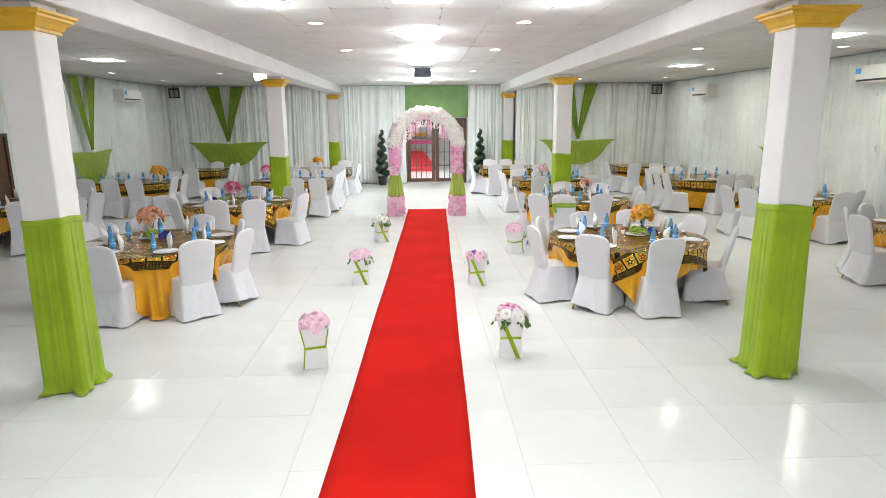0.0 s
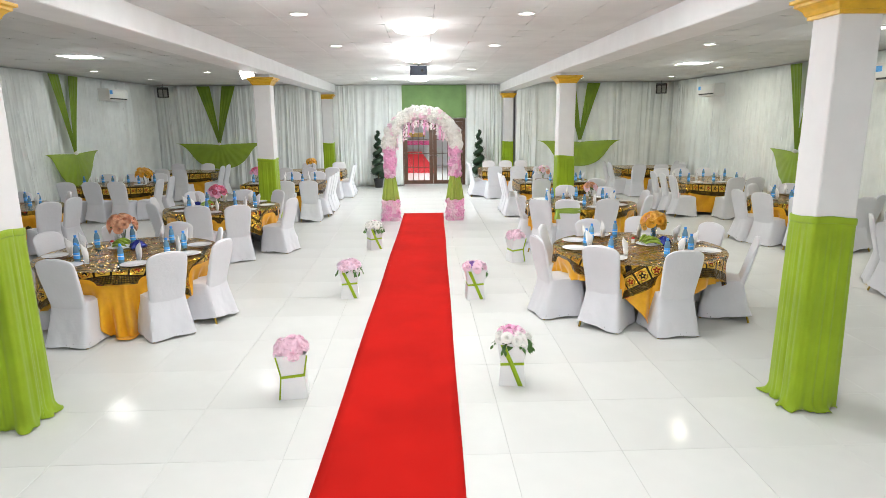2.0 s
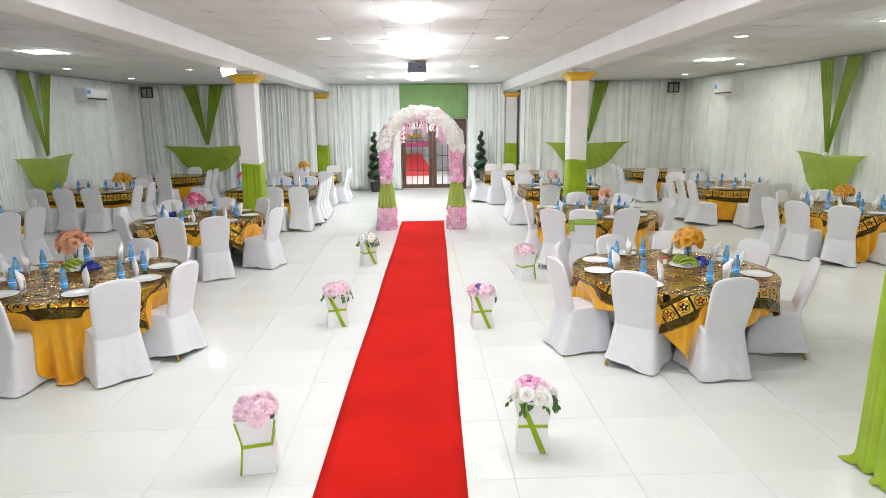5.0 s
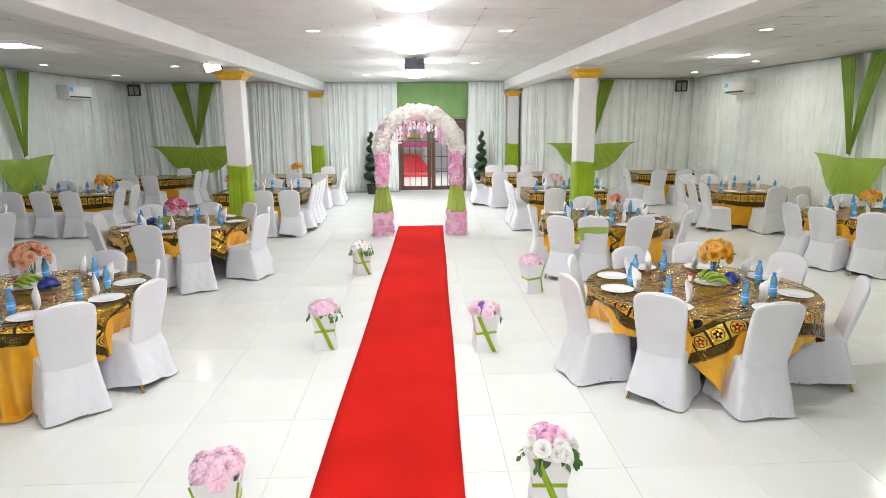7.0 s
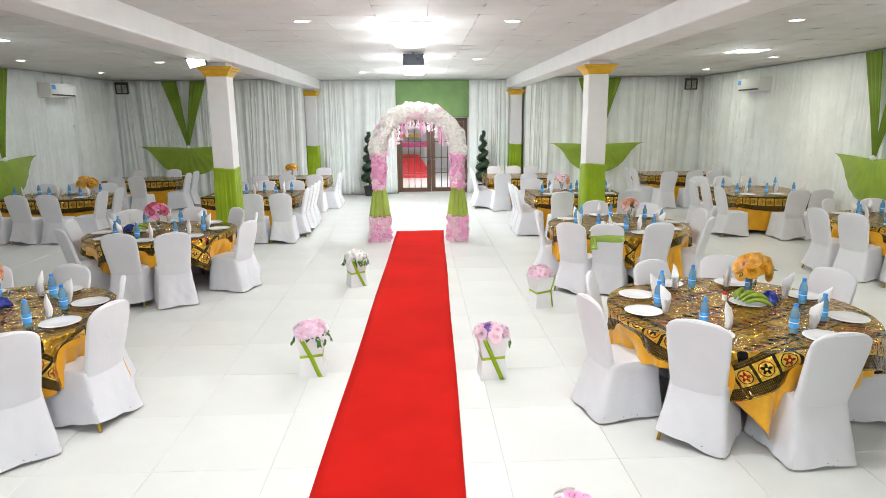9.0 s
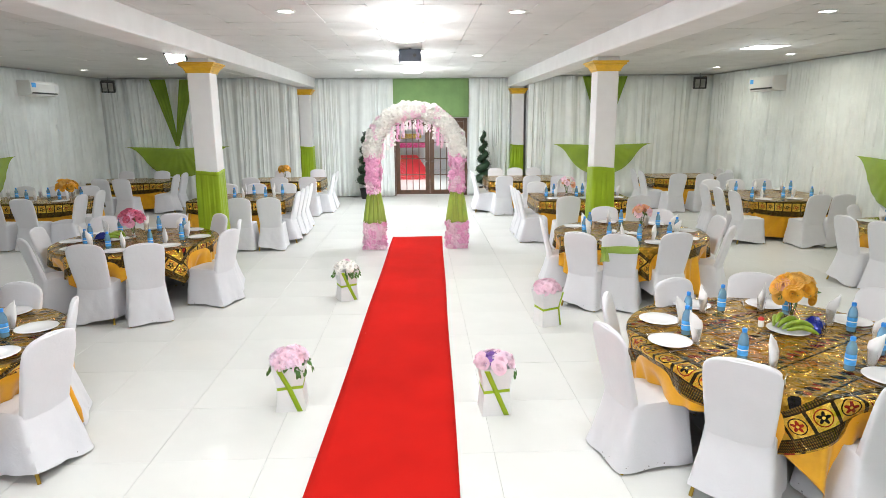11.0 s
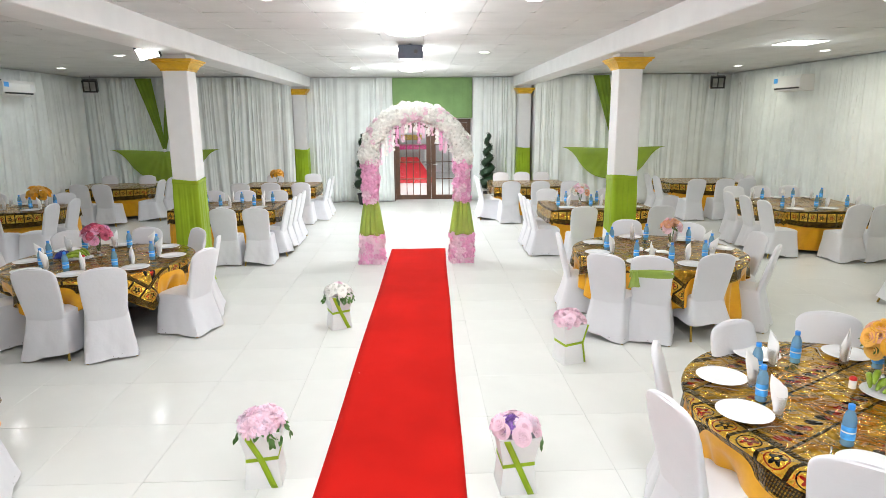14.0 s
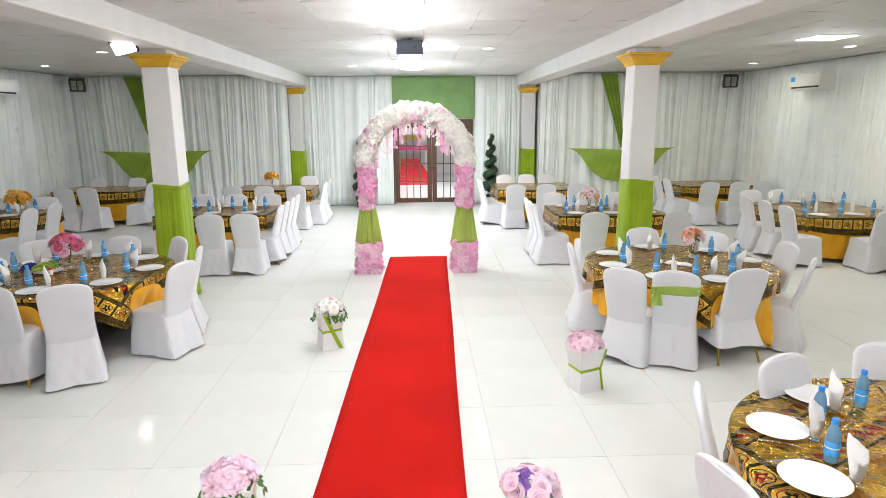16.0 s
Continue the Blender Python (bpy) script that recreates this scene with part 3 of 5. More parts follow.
# ---- floor tiles and carpet ----
carpet = Mesh()
def cf(u, v):
    y = YF + 0.3 + (17.2 - YF - 0.3) * v
    return (0.245 + 0.0245 * (y - 17.2) + (u - 0.5) * 0.985 + 0.004 * math.sin(v * 31 + u), y, 0.009 + 0.002 * math.sin(v * 23) * math.sin(u * 5))
carpet.sheet(12, 160, cf)
tagged(part("aisle_carpet", carpet, CARPET, thick=0.006), "long bright red aisle carpet on white tiles, lightly flecked", "carpet")


# ---- chairs ----
def ring(hx, y0, y1, z, n=36, e=5.0, concave=0.0, arch=0.0):
    pts = []
    hy, yc = (y1 - y0) / 2, (y0 + y1) / 2
    for j in range(n):
        a = TAU * j / n
        c, s = math.cos(a), math.sin(a)
        k = 1 / (abs(c) ** e + abs(s) ** e) ** (1 / e)
        corner = abs(math.sin(2 * a))
        f = 1 - concave * (1 - corner)
        pts.append((c * k * hx * f, yc + s * k * hy * f, z + arch * (1 - corner)))
    return pts


def chair_cover_back():
    """The back of a stretched cover: a thin slab that leans away from a narrow waist, arched between rounded shoulders."""
    rings = []
    top, sh, low = 0.972, 0.862, 0.40
    zs = [low + (sh - low) * k / 12 for k in range(13)] + [sh + (top - sh) * math.sin(k * math.pi / 22) for k in range(1, 12)]
    for z in zs:
        f = (z - low) / (top - low)
        hw = 0.188 + 0.026 * math.sin(min(1, f * 1.15) * math.pi * 0.5) ** 1.5
        if z > sh:
            q = (z - sh) / (top - sh)
            hw *= max(0.12, (1 - q ** 2.6) ** 0.42)
        th = (0.036 - 0.012 * f) * (1 if z < 0.962 else 0.65)
        yc = -0.175 - 0.145 * f ** 1.15 - 0.008 * math.sin(f * math.pi)
        rings.append([(x, y + yc, z2) for x, y, z2 in ring(hw, -th, th, z, 40, 5.0 if z < sh else 3.0)])
    return Mesh().loft(rings)


def chair_cover_skirt(lift=0.0, corner=0):
    """Seat and skirt, stretched to four foot pockets and drawn in between them; one corner may have slipped up its leg."""
    rings = []
    n = 72
    for i in range(17):
        f = i / 16
        g = 1 - f
        z = 0.455 * f + 0.016 * g
        flare = g ** 1.25
        pts = ring(0.200 + 0.052 * flare, -0.208 - 0.112 * flare, 0.225 + 0.035 * flare, z + lift * g, n, 13.0, 0.012 + 0.022 * g ** 1.5, 0.016 * g ** 2.5)
        if corner:
            pts = [(x, y, zz + 0.075 * g ** 2 * max(0.0, 1 - math.hypot(x - corner * 0.23, y + 0.3) / 0.34)) for x, y, zz in pts]
        rings.append(pts)
    rings.append(ring(0.195, -0.205, 0.218, 0.470, n, 7.0))
    rings.append(ring(0.15, -0.16, 0.165, 0.482, n, 3.5))
    rings.append(ring(0.06, -0.06, 0.06, 0.487, n, 2.5))
    m = Mesh().loft(rings, cap=False)
    k = len(m.v)
    m.f.append(tuple(range(k - n, k)))
    for i, (x, y, z) in enumerate(m.v):
        if z < 0.44:
            w = 1 - z / 0.46
            d = 0.007 * math.sin(46 * x + 11 * z) * math.sin(40 * y + 8 * z) * w + 0.006 * noise.noise(Vector((x * 14, y * 14, z * 5 + corner))) * w
            m.v[i] = (x * (1 + d * 2.2), y * (1 + d * 2.2), z)
    return m


def make_chair(kind):
    gold = "white spandex-covered banquet chair with a gold foot bared"
    label = {"plain": "white spandex-covered banquet chair with taut skirt", "slipped_a": gold, "slipped_b": gold, "sash": "white covered banquet chair with lime green sash on its back",
             "lifted": "white covered banquet chair, its cover ridden up over gold legs"}[kind]
    t = thing("banquet_chair", label, "chair", "white banquet chairs")
    part("cover_back", chair_cover_back(), SPANDEX, t)
    part("cover_skirt", chair_cover_skirt(0.17 if kind == "lifted" else 0.0, {"slipped_a": 1, "slipped_b": -1}.get(kind, 0)), SPANDEX, t)
    for sx in (-1, 1):
        for y0, y1 in ((-0.15, -0.285), (0.17, 0.228)):
            part("leg", Mesh().tube([(sx * 0.165, y0, 0.42), (sx * 0.222, y1, 0.0)], 0.0125, 8), GOLDLEG, t, "brass-coloured leg")
    if kind == "sash":
        def band(u, v):
            a = TAU * u
            z = 0.815 - 0.09 * v
            f = (z - 0.40) / 0.572
            c, s = math.cos(a), math.sin(a)
            k = 1 / (abs(c) ** 4 + abs(s) ** 4) ** 0.25
            return (c * k * (0.219 + 0.004 * math.sin(9 * v)), s * k * 0.038 - 0.175 - 0.145 * f ** 1.15 - 0.004, z + 0.02 * c + 0.006 * math.sin(3 * a + 8 * v))
        part("sash", Mesh().sheet(60, 8, band), GARCH, t, "lime green chiffon sash", thick=0.003)
        def tail(u, v):
            return (-0.16 + (u - 0.5) * (0.05 + 0.07 * v), -0.335 - 0.015 * math.sin(u * 9) - 0.02 * v * (1 - v), 0.78 - 0.17 * v + 0.02 * u)
        part("sash_tail", Mesh().sheet(8, 8, tail), GARCH, t, "hanging end of the sash", thick=0.003)
    return t


MASTER = {k: make_chair(k) for k in ("plain", "slipped_a", "slipped_b", "sash", "lifted")}
placed = {k: False for k in MASTER}
crnd = random.Random(3)


def chair(x, y, tx, ty, kind="plain"):
    """A chair whose back's top stands at (x, y), facing (tx, ty)."""
    if kind == "plain":
        kind = crnd.choice(("plain", "plain", "slipped_a", "slipped_b"))
    a = math.atan2(ty - y, tx - x)
    cx, cy = x + 0.31 * math.cos(a), y + 0.31 * math.sin(a)
    m = pose(cx, cy, 0, 0, 0, math.degrees(a) - 90 + crnd.uniform(-3, 3))
    if not placed[kind]:
        placed[kind] = True
        MASTER[kind].matrix_basis = m
        return MASTER[kind]
    return copy_thing(MASTER[kind], m)


# ---- tables ----
def drape(hx, hy, rad, top, sx, sy, nu, ripple, seed, floor=None, bulge=0.0, turn=0.0, crumple=0.0, seats=()):
    """A cloth of 2sx by 2sy laid over a rounded table top of 2hx by 2hy."""
    rnd = random.Random(seed)
    ph = [rnd.uniform(0, TAU) for _ in range(4)]
    ct, st = math.cos(turn), math.sin(turn)
    def fn(u, v):
        a, b = (2 * u - 1) * sx, (2 * v - 1) * sy
        trim = 1 - 0.12 * (abs((2 * u - 1) * (2 * v - 1))) ** 2
        e = min(sx - abs(a), sy - abs(b))
        along = b if sx - abs(a) < sy - abs(b) else a
        x, y = (a * ct - b * st) * trim, (a * st + b * ct) * trim
        qx, qy = max(-(hx - rad), min(hx - rad, x)), max(-(hy - rad), min(hy - rad, y))
        vx, vy = x - qx, y - qy
        d = math.hypot(vx, vy)
        if d <= rad:
            c1 = noise.noise(Vector((x * 9 + seed, y * 9, 1.0))) + 0.6 * noise.noise(Vector((x * 22, y * 22 + seed, 5.0)))
            z = top + crumple * (c1 + 0.8 * (1 - 2 * abs(noise.noise(Vector((x * 5, y * 5, seed)))))) * min(1, (rad - d) * 12 + 0.15)
            return ((x, y, z), (along, e))
        drop = d - rad
        ang = math.atan2(y, x)
        g = math.hypot(x, y) * ang
        fold = math.sin(ang * ripple + ph[2]) + 0.5 * math.sin(ang * ripple * 1.73 + ph[3])
        k = min(1, drop / 0.35)
        out = rad + 0.008 + min(drop, 0.015) + k * (0.016 + 0.010 * fold) + bulge * drop
        if seats:
            near = max(math.exp(-(((ang - q + math.pi) % TAU - math.pi) / 0.24) ** 4) for q in seats)
            out -= near * min(0.17, max(0.0, drop - 0.03) * 0.75)
        z = top - max(0, drop - 0.01)
        if floor is not None and z < floor:
            out += (floor - z) * 0.3
            z = floor + 0.004 * fold
        return ((qx + vx / d * out, qy + vy / d * out, z), (along, e))
    return Mesh().sheet(nu, int(nu * sy / sx), fn)


def square_undercloth(r, top, half, corner, seed, seats):
    """A square satin cloth on a round top: its corners fall to the floor in folds, its sides stop short, chairs press it in."""
    rnd = random.Random(seed)
    ph = [rnd.uniform(0, TAU) for _ in range(4)]
    ct, st = math.cos(corner - math.pi / 4), math.sin(corner - math.pi / 4)
    def fn(u, v):
        a, b = (2 * u - 1) * half, (2 * v - 1) * half
        x, y = a * ct - b * st, a * st + b * ct
        d = math.hypot(x, y)
        if d <= r:
            return (x, y, top)
        ang, drop = math.atan2(y, x), d - r
        near = max([0.0] + [math.exp(-(((ang - q + math.pi) % TAU - math.pi) / 0.14) ** 2) for q in seats])
        k = min(1, max(0, drop - 0.1) / 0.5)
        fold = math.sin(27 * ang + ph[0] + 1.5 * drop) + 0.8 * math.sin(43 * ang + ph[1] - 2.5 * drop) + 0.35 * math.sin(51 * ang + ph[2])
        push = near * min(1, max(0, (drop - 0.12) * 3))
        rr = r - 0.004 + k * (0.044 * fold + 0.015) * (1 - 0.6 * push) - 0.2 * push
        z = top - drop * (1 - 0.06 * k * fold * 0.4)
        low = 0.018 + 0.008 * abs(fold)
        if z < low:
            rr += (low - z) * 0.55 * (1 - push)
            z = low
        return (rr * math.cos(ang), rr * math.sin(ang), z)
    return Mesh().sheet(150, 150, fn)


TOP = 0.755


def place_setting(x, y, a, full=True):
    """Plate, cutlery, bottle and a glass with a folded napkin; a points from the table's middle to the guest."""
    c, s = math.cos(a), math.sin(a)
    def at(out, side, z=0.0, turn=0.0):
        return pose(x + c * out - s * side, y + s * out + c * side, TOP + 0.009 + z, 0, 0, math.degrees(a) + turn)
    put("plate", at(0, 0))
    if full:
        put("fork", at(-0.01, 0.165, 0.002))
        put("knife", at(-0.01, -0.165, 0.002))
    j = srnd.uniform(-0.03, 0.03)
    put("water_bottle", at(-0.19, -0.12 + j, 0, srnd.uniform(0, 360)))
    put("drinking_glass", at(-0.17, 0.06 + j))
    put("napkin", at(-0.17, 0.06 + j, 0.0, srnd.uniform(-40, 40)))


srnd = random.Random(8)


def make_small():
    made = {}
    def one(name, label, cat, group):
        made[name] = thing(name, label, cat, group)
        return made[name]
    t = tagged(part("plate", Mesh().lathe([(0.0, 0.001), (0.075, 0.0), (0.085, 0.004), (0.145, 0.014), (0.150, 0.017), (0.144, 0.019), (0.084, 0.009), (0.0, 0.007)], 40, cap=False), PLATE),
               "round white china dinner plate on the tablecloth", "plate", "dinner plates")
    made["plate"] = t
    f = Mesh()
    f.sheet(3, 14, lambda u, v: ((v - 0.5) * 0.19, (u - 0.5) * (0.008 + 0.016 * max(0, v - 0.6) * 2.5), 0.003 + 0.006 * math.sin(v * 5) * v))
    made["fork"] = tagged(part("fork", f, STEEL, thick=0.002), "polished steel table fork", "fork", "cutlery")
    k = Mesh().sheet(3, 14, lambda u, v: ((v - 0.5) * 0.22, (u - 0.5) * (0.010 + 0.010 * math.sin(max(0, v - 0.4) * 4)), 0.004))
    made["knife"] = tagged(part("knife", k, STEEL, thick=0.002), "polished steel table knife", "knife", "cutlery")
    b = one("water_bottle", "small blue water bottle with a blue cap and paper label", "bottle", "water bottles")
    prof = [(0.026, 0.0), (0.031, 0.004), (0.032, 0.015), (0.0305, 0.03), (0.032, 0.05), (0.032, 0.13), (0.030, 0.148), (0.023, 0.172), (0.014, 0.19), (0.013, 0.198)]
    part("bottle_body", Mesh().lathe(prof, 20), BOTTLE, b)
    part("cap", Mesh().lathe([(0.0155, 0.193), (0.016, 0.195), (0.016, 0.216), (0.014, 0.219)], 20), BLUECAP, b, "blue screw cap")
    lab = part("label", Mesh().lathe([(0.0328, 0.038), (0.0328, 0.108)], 20, cap=False), BLUELABEL, b, "blue paper label")
    part("label_bar", Mesh().lathe([(0.0333, 0.074), (0.0333, 0.081)], 20, cap=False), WHITEPL, lab)
    g = tagged(part("drinking_glass", Mesh().lathe([(0.0, 0.0), (0.026, 0.0), (0.028, 0.004), (0.034, 0.115), (0.0325, 0.115), (0.0265, 0.008), (0.0, 0.007)], 24, cap=False), GLASS),
               "clear straight drinking glass holding a napkin", "glass", "drinking glasses")
    made["drinking_glass"] = g
    def nap(u, v):
        a = TAU * u
        r = 0.015 + 0.038 * v ** 0.7 * (1 - 0.3 * max(0, v - 0.7) / 0.3)
        flat = 0.8 * (1 - 0.88 * v ** 2.2)
        lip = 0.035 * math.cos(a) * v ** 1.5 + 0.004 * math.sin(3 * a) * v
        return (r * math.cos(a) + 0.012 * v, flat * r * math.sin(a) + 0.006 * math.sin(5 * v), 0.012 + 0.185 * v + lip)
    made["napkin"] = tagged(part("napkin", Mesh().sheet(20, 12, nap), NAPKIN, thick=0.002), "white cloth napkin folded to a point in a glass", "napkin", "folded napkins")
    return made


SMALL = make_small()
used = set()


def put(name, m):
    if name not in used:
        used.add(name)
        SMALL[name].matrix_basis = m
        return SMALL[name]
    return copy_thing(SMALL[name], m)


# flower heads, shared
def rose_mesh(name, material, r, layers=((7, 1.0, 0.3), (6, 0.86, 0.75), (5, 0.64, 1.05), (4, 0.42, 1.3)), seed=1):
    """A flower head of rings of petals, the inner ones more upright."""
    rnd = random.Random(seed)
    me = Mesh()
    for n, size, up in layers:
        for k in range(n):
            a0 = TAU * (k + rnd.uniform(-0.2, 0.2)) / n + size * 5
            w = 0.75 * TAU / n if n > 3 else 1.9
            u2 = up + rnd.uniform(-0.12, 0.12)
            def petal(u, v, a0=a0, w=w, u2=u2, size=size):
                a = a0 + (u - 0.5) * w * (0.5 + 0.6 * math.sin(v * 2.4))
                l = r * size * v
                lift = u2 + (0.35 - 0.8 * v) * (0.6 if size > 0.7 else 0.1)
                h = l * math.sin(lift)
                d = l * math.cos(lift) + r * 0.05
                return (d * math.cos(a), d * math.sin(a), h + r * 0.22 * (1 - size) + 0.05 * r * math.sin(6 * u + a0))
            me.sheet(3, 4, petal)
    return me.data(name, material)


def cup_mesh(name, material, r, seed=1):
    """A half-open rose: overlapping cupped petals whose rims curl outwards, tighter towards the heart."""
    rnd = random.Random(seed)
    me = Mesh()
    for n, size in ((5, 1.0), (4, 0.74), (3, 0.48), (2, 0.24)):
        for k in range(n):
            a0 = TAU * (k + rnd.uniform(-0.12, 0.12)) / n + size * 5
            w = 1.35 * TAU / n
            def petal(u, v, a0=a0, w=w, size=size):
                s = (u - 0.5) * 2
                a = a0 + s * 0.5 * w * (0.5 + 0.5 * v)
                top = 1.0 - 0.18 * s * s
                d = r * size * (0.25 + 0.75 * math.sin(min(1.0, v * 1.3) * math.pi / 2)) + r * 0.34 * size * max(0, v - 0.6) / 0.4
                h = r * (0.55 + 0.45 * (1 - size)) * math.sin(v * 1.9) * top * 1.25
                return (d * math.cos(a), d * math.sin(a), h)
            me.sheet(4, 5, petal)
    return me.data(name, material)


ROSE = {}
for nm, mt in (("pink", PINK), ("hot", HOTPINK), ("deep", DEEPPINK), ("cream", CREAM), ("peach", PEACH), ("orange", ORANGE), ("amber", AMBER), ("lilac", LILAC), ("mauve", MAUVE)):
    ROSE[nm] = rose_mesh("rose", mt, 0.044, ((9, 1.0, 0.3), (8, 0.86, 0.7), (7, 0.66, 1.0), (5, 0.42, 1.3)), len(nm)) if nm in ("lilac", "mauve") else cup_mesh("rose", mt, 0.034, seed=len(nm))
ROSE["frill"] = rose_mesh("carnation", PINK, 0.052, ((9, 1.0, 0.25), (8, 0.84, 0.7), (7, 0.62, 1.0), (5, 0.4, 1.3)), 4)
BLOOM = {nm: rose_mesh("blossom", mt, 0.062, ((7, 1.0, 0.1), (6, 0.85, 0.55), (5, 0.6, 0.95), (4, 0.35, 1.3)), 7) for nm, mt in (("pink", PINK), ("hot", HOTPINK), ("cream", CREAM))}
def leaf_mesh(name, material, l, w):
    return Mesh().sheet(2, 5, lambda u, v: ((u - 0.5) * w * math.sin(math.pi * (0.08 + 0.92 * v)) * 1.0, v * l, 0.25 * l * v * v * -1 + 0.1 * w * abs(u - 0.5))).data(name, material)
LEAF = leaf_mesh("leaf", LEAFG, 0.07, 0.04)


def aim(p, n, roll, scale=1.0):
    q = Vector(n).to_track_quat("Z", "Y").to_matrix().to_4x4()
    return Matrix.Translation(p) @ q @ pose(0, 0, 0, 0, 0, roll) @ Matrix.Scale(scale, 4)


def bouquet(parent, z, r, n, names, seed, leaves=10, flat=0.75, head=1.0, crown=(), wrap=0.95):
    """A dome of flower heads with leaves under them."""
    rnd = random.Random(seed)
    for i in range(n):
        f = (i + 0.5) / n
        pol = math.acos(1 - wrap * f)
        az = i * 2.39996 + rnd.uniform(-0.3, 0.3)
        d = Vector((math.sin(pol) * math.cos(az), math.sin(pol) * math.sin(az), math.cos(pol)))
        p = Vector((d.x * r, d.y * r, z + d.z * r * flat)) * 1.0
        p += Vector((rnd.uniform(-1, 1), rnd.uniform(-1, 1), rnd.uniform(-1, 1))) * r * 0.13
        nm = names[rnd.randrange(len(names))]
        if crown and f < 0.3:
            nm = crown[i % len(crown)]
        part("flower_head", ROSE[nm], None, parent, at=aim(p, d + Vector((0, 0, 0.25)), rnd.uniform(0, 360), head * rnd.uniform(0.85, 1.15)))
    for i in range(leaves):
        az = TAU * i / leaves + rnd.uniform(-0.3, 0.3)
        p = (0.75 * r * math.cos(az), 0.75 * r * math.sin(az), z - 0.01)
        part("leaf", LEAF, None, parent, at=Matrix.Translation(p) @ pose(0, 0, 0, rnd.uniform(-30, 25), rnd.uniform(-20, 20), math.degrees(az) - 90) @ Matrix.Scale(rnd.uniform(0.8, 1.4), 4))


def vase(x, y, names, label, seed, n=26, r=0.115):
    t = thing("flower_vase", label, "flowers", "table bouquets", pose(x, y, TOP + 0.006))
    part("vase", Mesh().lathe([(0.0, 0.0), (0.04, 0.0), (0.042, 0.006), (0.016, 0.03), (0.02, 0.06), (0.036, 0.17), (0.034, 0.17), (0.018, 0.06), (0.0, 0.05)], 20, cap=False), GLASS, t, "clear glass trumpet vase")
    for k in range(5):
        a = k * 1.3
        part("stem", Mesh().tube([(0.006 * math.cos(a), 0.006 * math.sin(a), 0.06), (0.05 * math.cos(a), 0.05 * math.sin(a), 0.25)], 0.003, 6), LEAFG, t)
    bouquet(t, 0.25, r, n, names, seed, 10, 0.8, 1.35, (), 1.3)
    return t


def fruit(x, y, turn):
    m = pose(x, y, TOP + 0.006, 0, 0, turn)
    t = thing("banana_bunch", "bunch of green-yellow bananas on the table", "fruit", "fruit", m)
    for k in range(7):
        a = -0.9 + 0.3 * k
        lv = 0.028 + (0.032 if k % 2 else 0.0)
        pts = [(-0.02 + 0.17 * f * math.cos(a * 0.55), -0.0 + 0.17 * f * math.sin(a) + 0.02 * k - 0.06, lv + 0.035 * math.sin(f * math.pi)) for f in (0, 0.12, 0.3, 0.5, 0.7, 0.88, 1)]
        part("banana", Mesh().tube(pts, [0.007, 0.014, 0.019, 0.02, 0.019, 0.013, 0.006], 8), BANANA, t)
    tagged(part("serving_plate", Mesh().lathe([(0.0, 0.0), (0.1, 0.0), (0.15, 0.012), (0.148, 0.015), (0.1, 0.004), (0.0, 0.004)], 36, cap=False), PLATE, at=m @ pose(0.06, 0.0, 0.001)), "white plate under the bananas", "plate")
    s = thing("salt_shaker", "small white shaker with a red lid", "shaker", "", m @ pose(-0.07, 0.13, 0.002))
    part("shaker_body", Mesh().lathe([(0.0, 0.0), (0.02, 0.0), (0.021, 0.05), (0.018, 0.055), (0.0, 0.055)], 16, cap=False), WHITEPL, s)
    part("lid", Mesh().lathe([(0.021, 0.052), (0.021, 0.066), (0.012, 0.075), (0.0, 0.076)], 16, cap=False), REDLID, s, "red plastic lid")
    def pk(u, v):
        return ((u - 0.5) * 0.2, (v - 0.5) * 0.15, 0.004 + 0.085 * (math.sin(u * math.pi) * math.sin(v * math.pi)) ** 0.6 + 0.008 * math.sin(17 * u) * math.sin(13 * v))
    tagged(part("snack_packet", Mesh().sheet(16, 14, pk), BLUEPACK, at=m @ pose(0.27, -0.02, 0.004, 3, -3, 30), thick=0.002), "crumpled dark blue foil packet beside the bananas", "packet")


def round_table(x, y, seed, turn, settings, backs, r=1.0, cloth=1.15, kinds=(), satin=(1.35, 250)):
    at = pose(x, y, 0)
    t = thing("round_table", "round banquet table under gold and black cloths", "table", "banquet tables", at)
    part("tabletop", Mesh().lathe([(r - 0.02, TOP - 0.04), (r, TOP - 0.035), (r, TOP - 0.012), (r - 0.01, TOP - 0.008)], 48), WOOD, t)
    for k in range(4):
        a = TAU * (k + 0.5) / 4
        part("leg", Mesh().tube([(0.5 * math.cos(a), 0.5 * math.sin(a), TOP - 0.04), (0.55 * math.cos(a), 0.55 * math.sin(a), 0)], 0.018), STEEL, t)
    tagged(part("satin_tablecloth", square_undercloth(r, TOP - 0.006, satin[0], radians(satin[1]), seed, [math.atan2(q - y, p - x) for p, q in backs]), SATIN, at=at, thick=0.003), "square gold satin undercloth, its corners falling in folds", "tablecloth", "satin undercloths")
    tagged(part("brocade_tablecloth", drape(r, r, r, TOP, cloth, cloth, 150, 10, seed + 1, turn=turn, crumple=0.0022, bulge=0.13, seats=[math.atan2(q - y, p - x) for p, q in backs]), BROCADE, at=at, thick=0.002),
           "shiny gold, black and red patterned square overcloth", "tablecloth", "patterned overcloths")
    for a in settings:
        a = radians(a)
        place_setting(x + (r - 0.2) * math.cos(a), y + (r - 0.2) * math.sin(a), a)
    for k, (p, q) in enumerate(backs):
        chair(p, q, x, y, kinds[k] if k < len(kinds) else "plain")
    return t


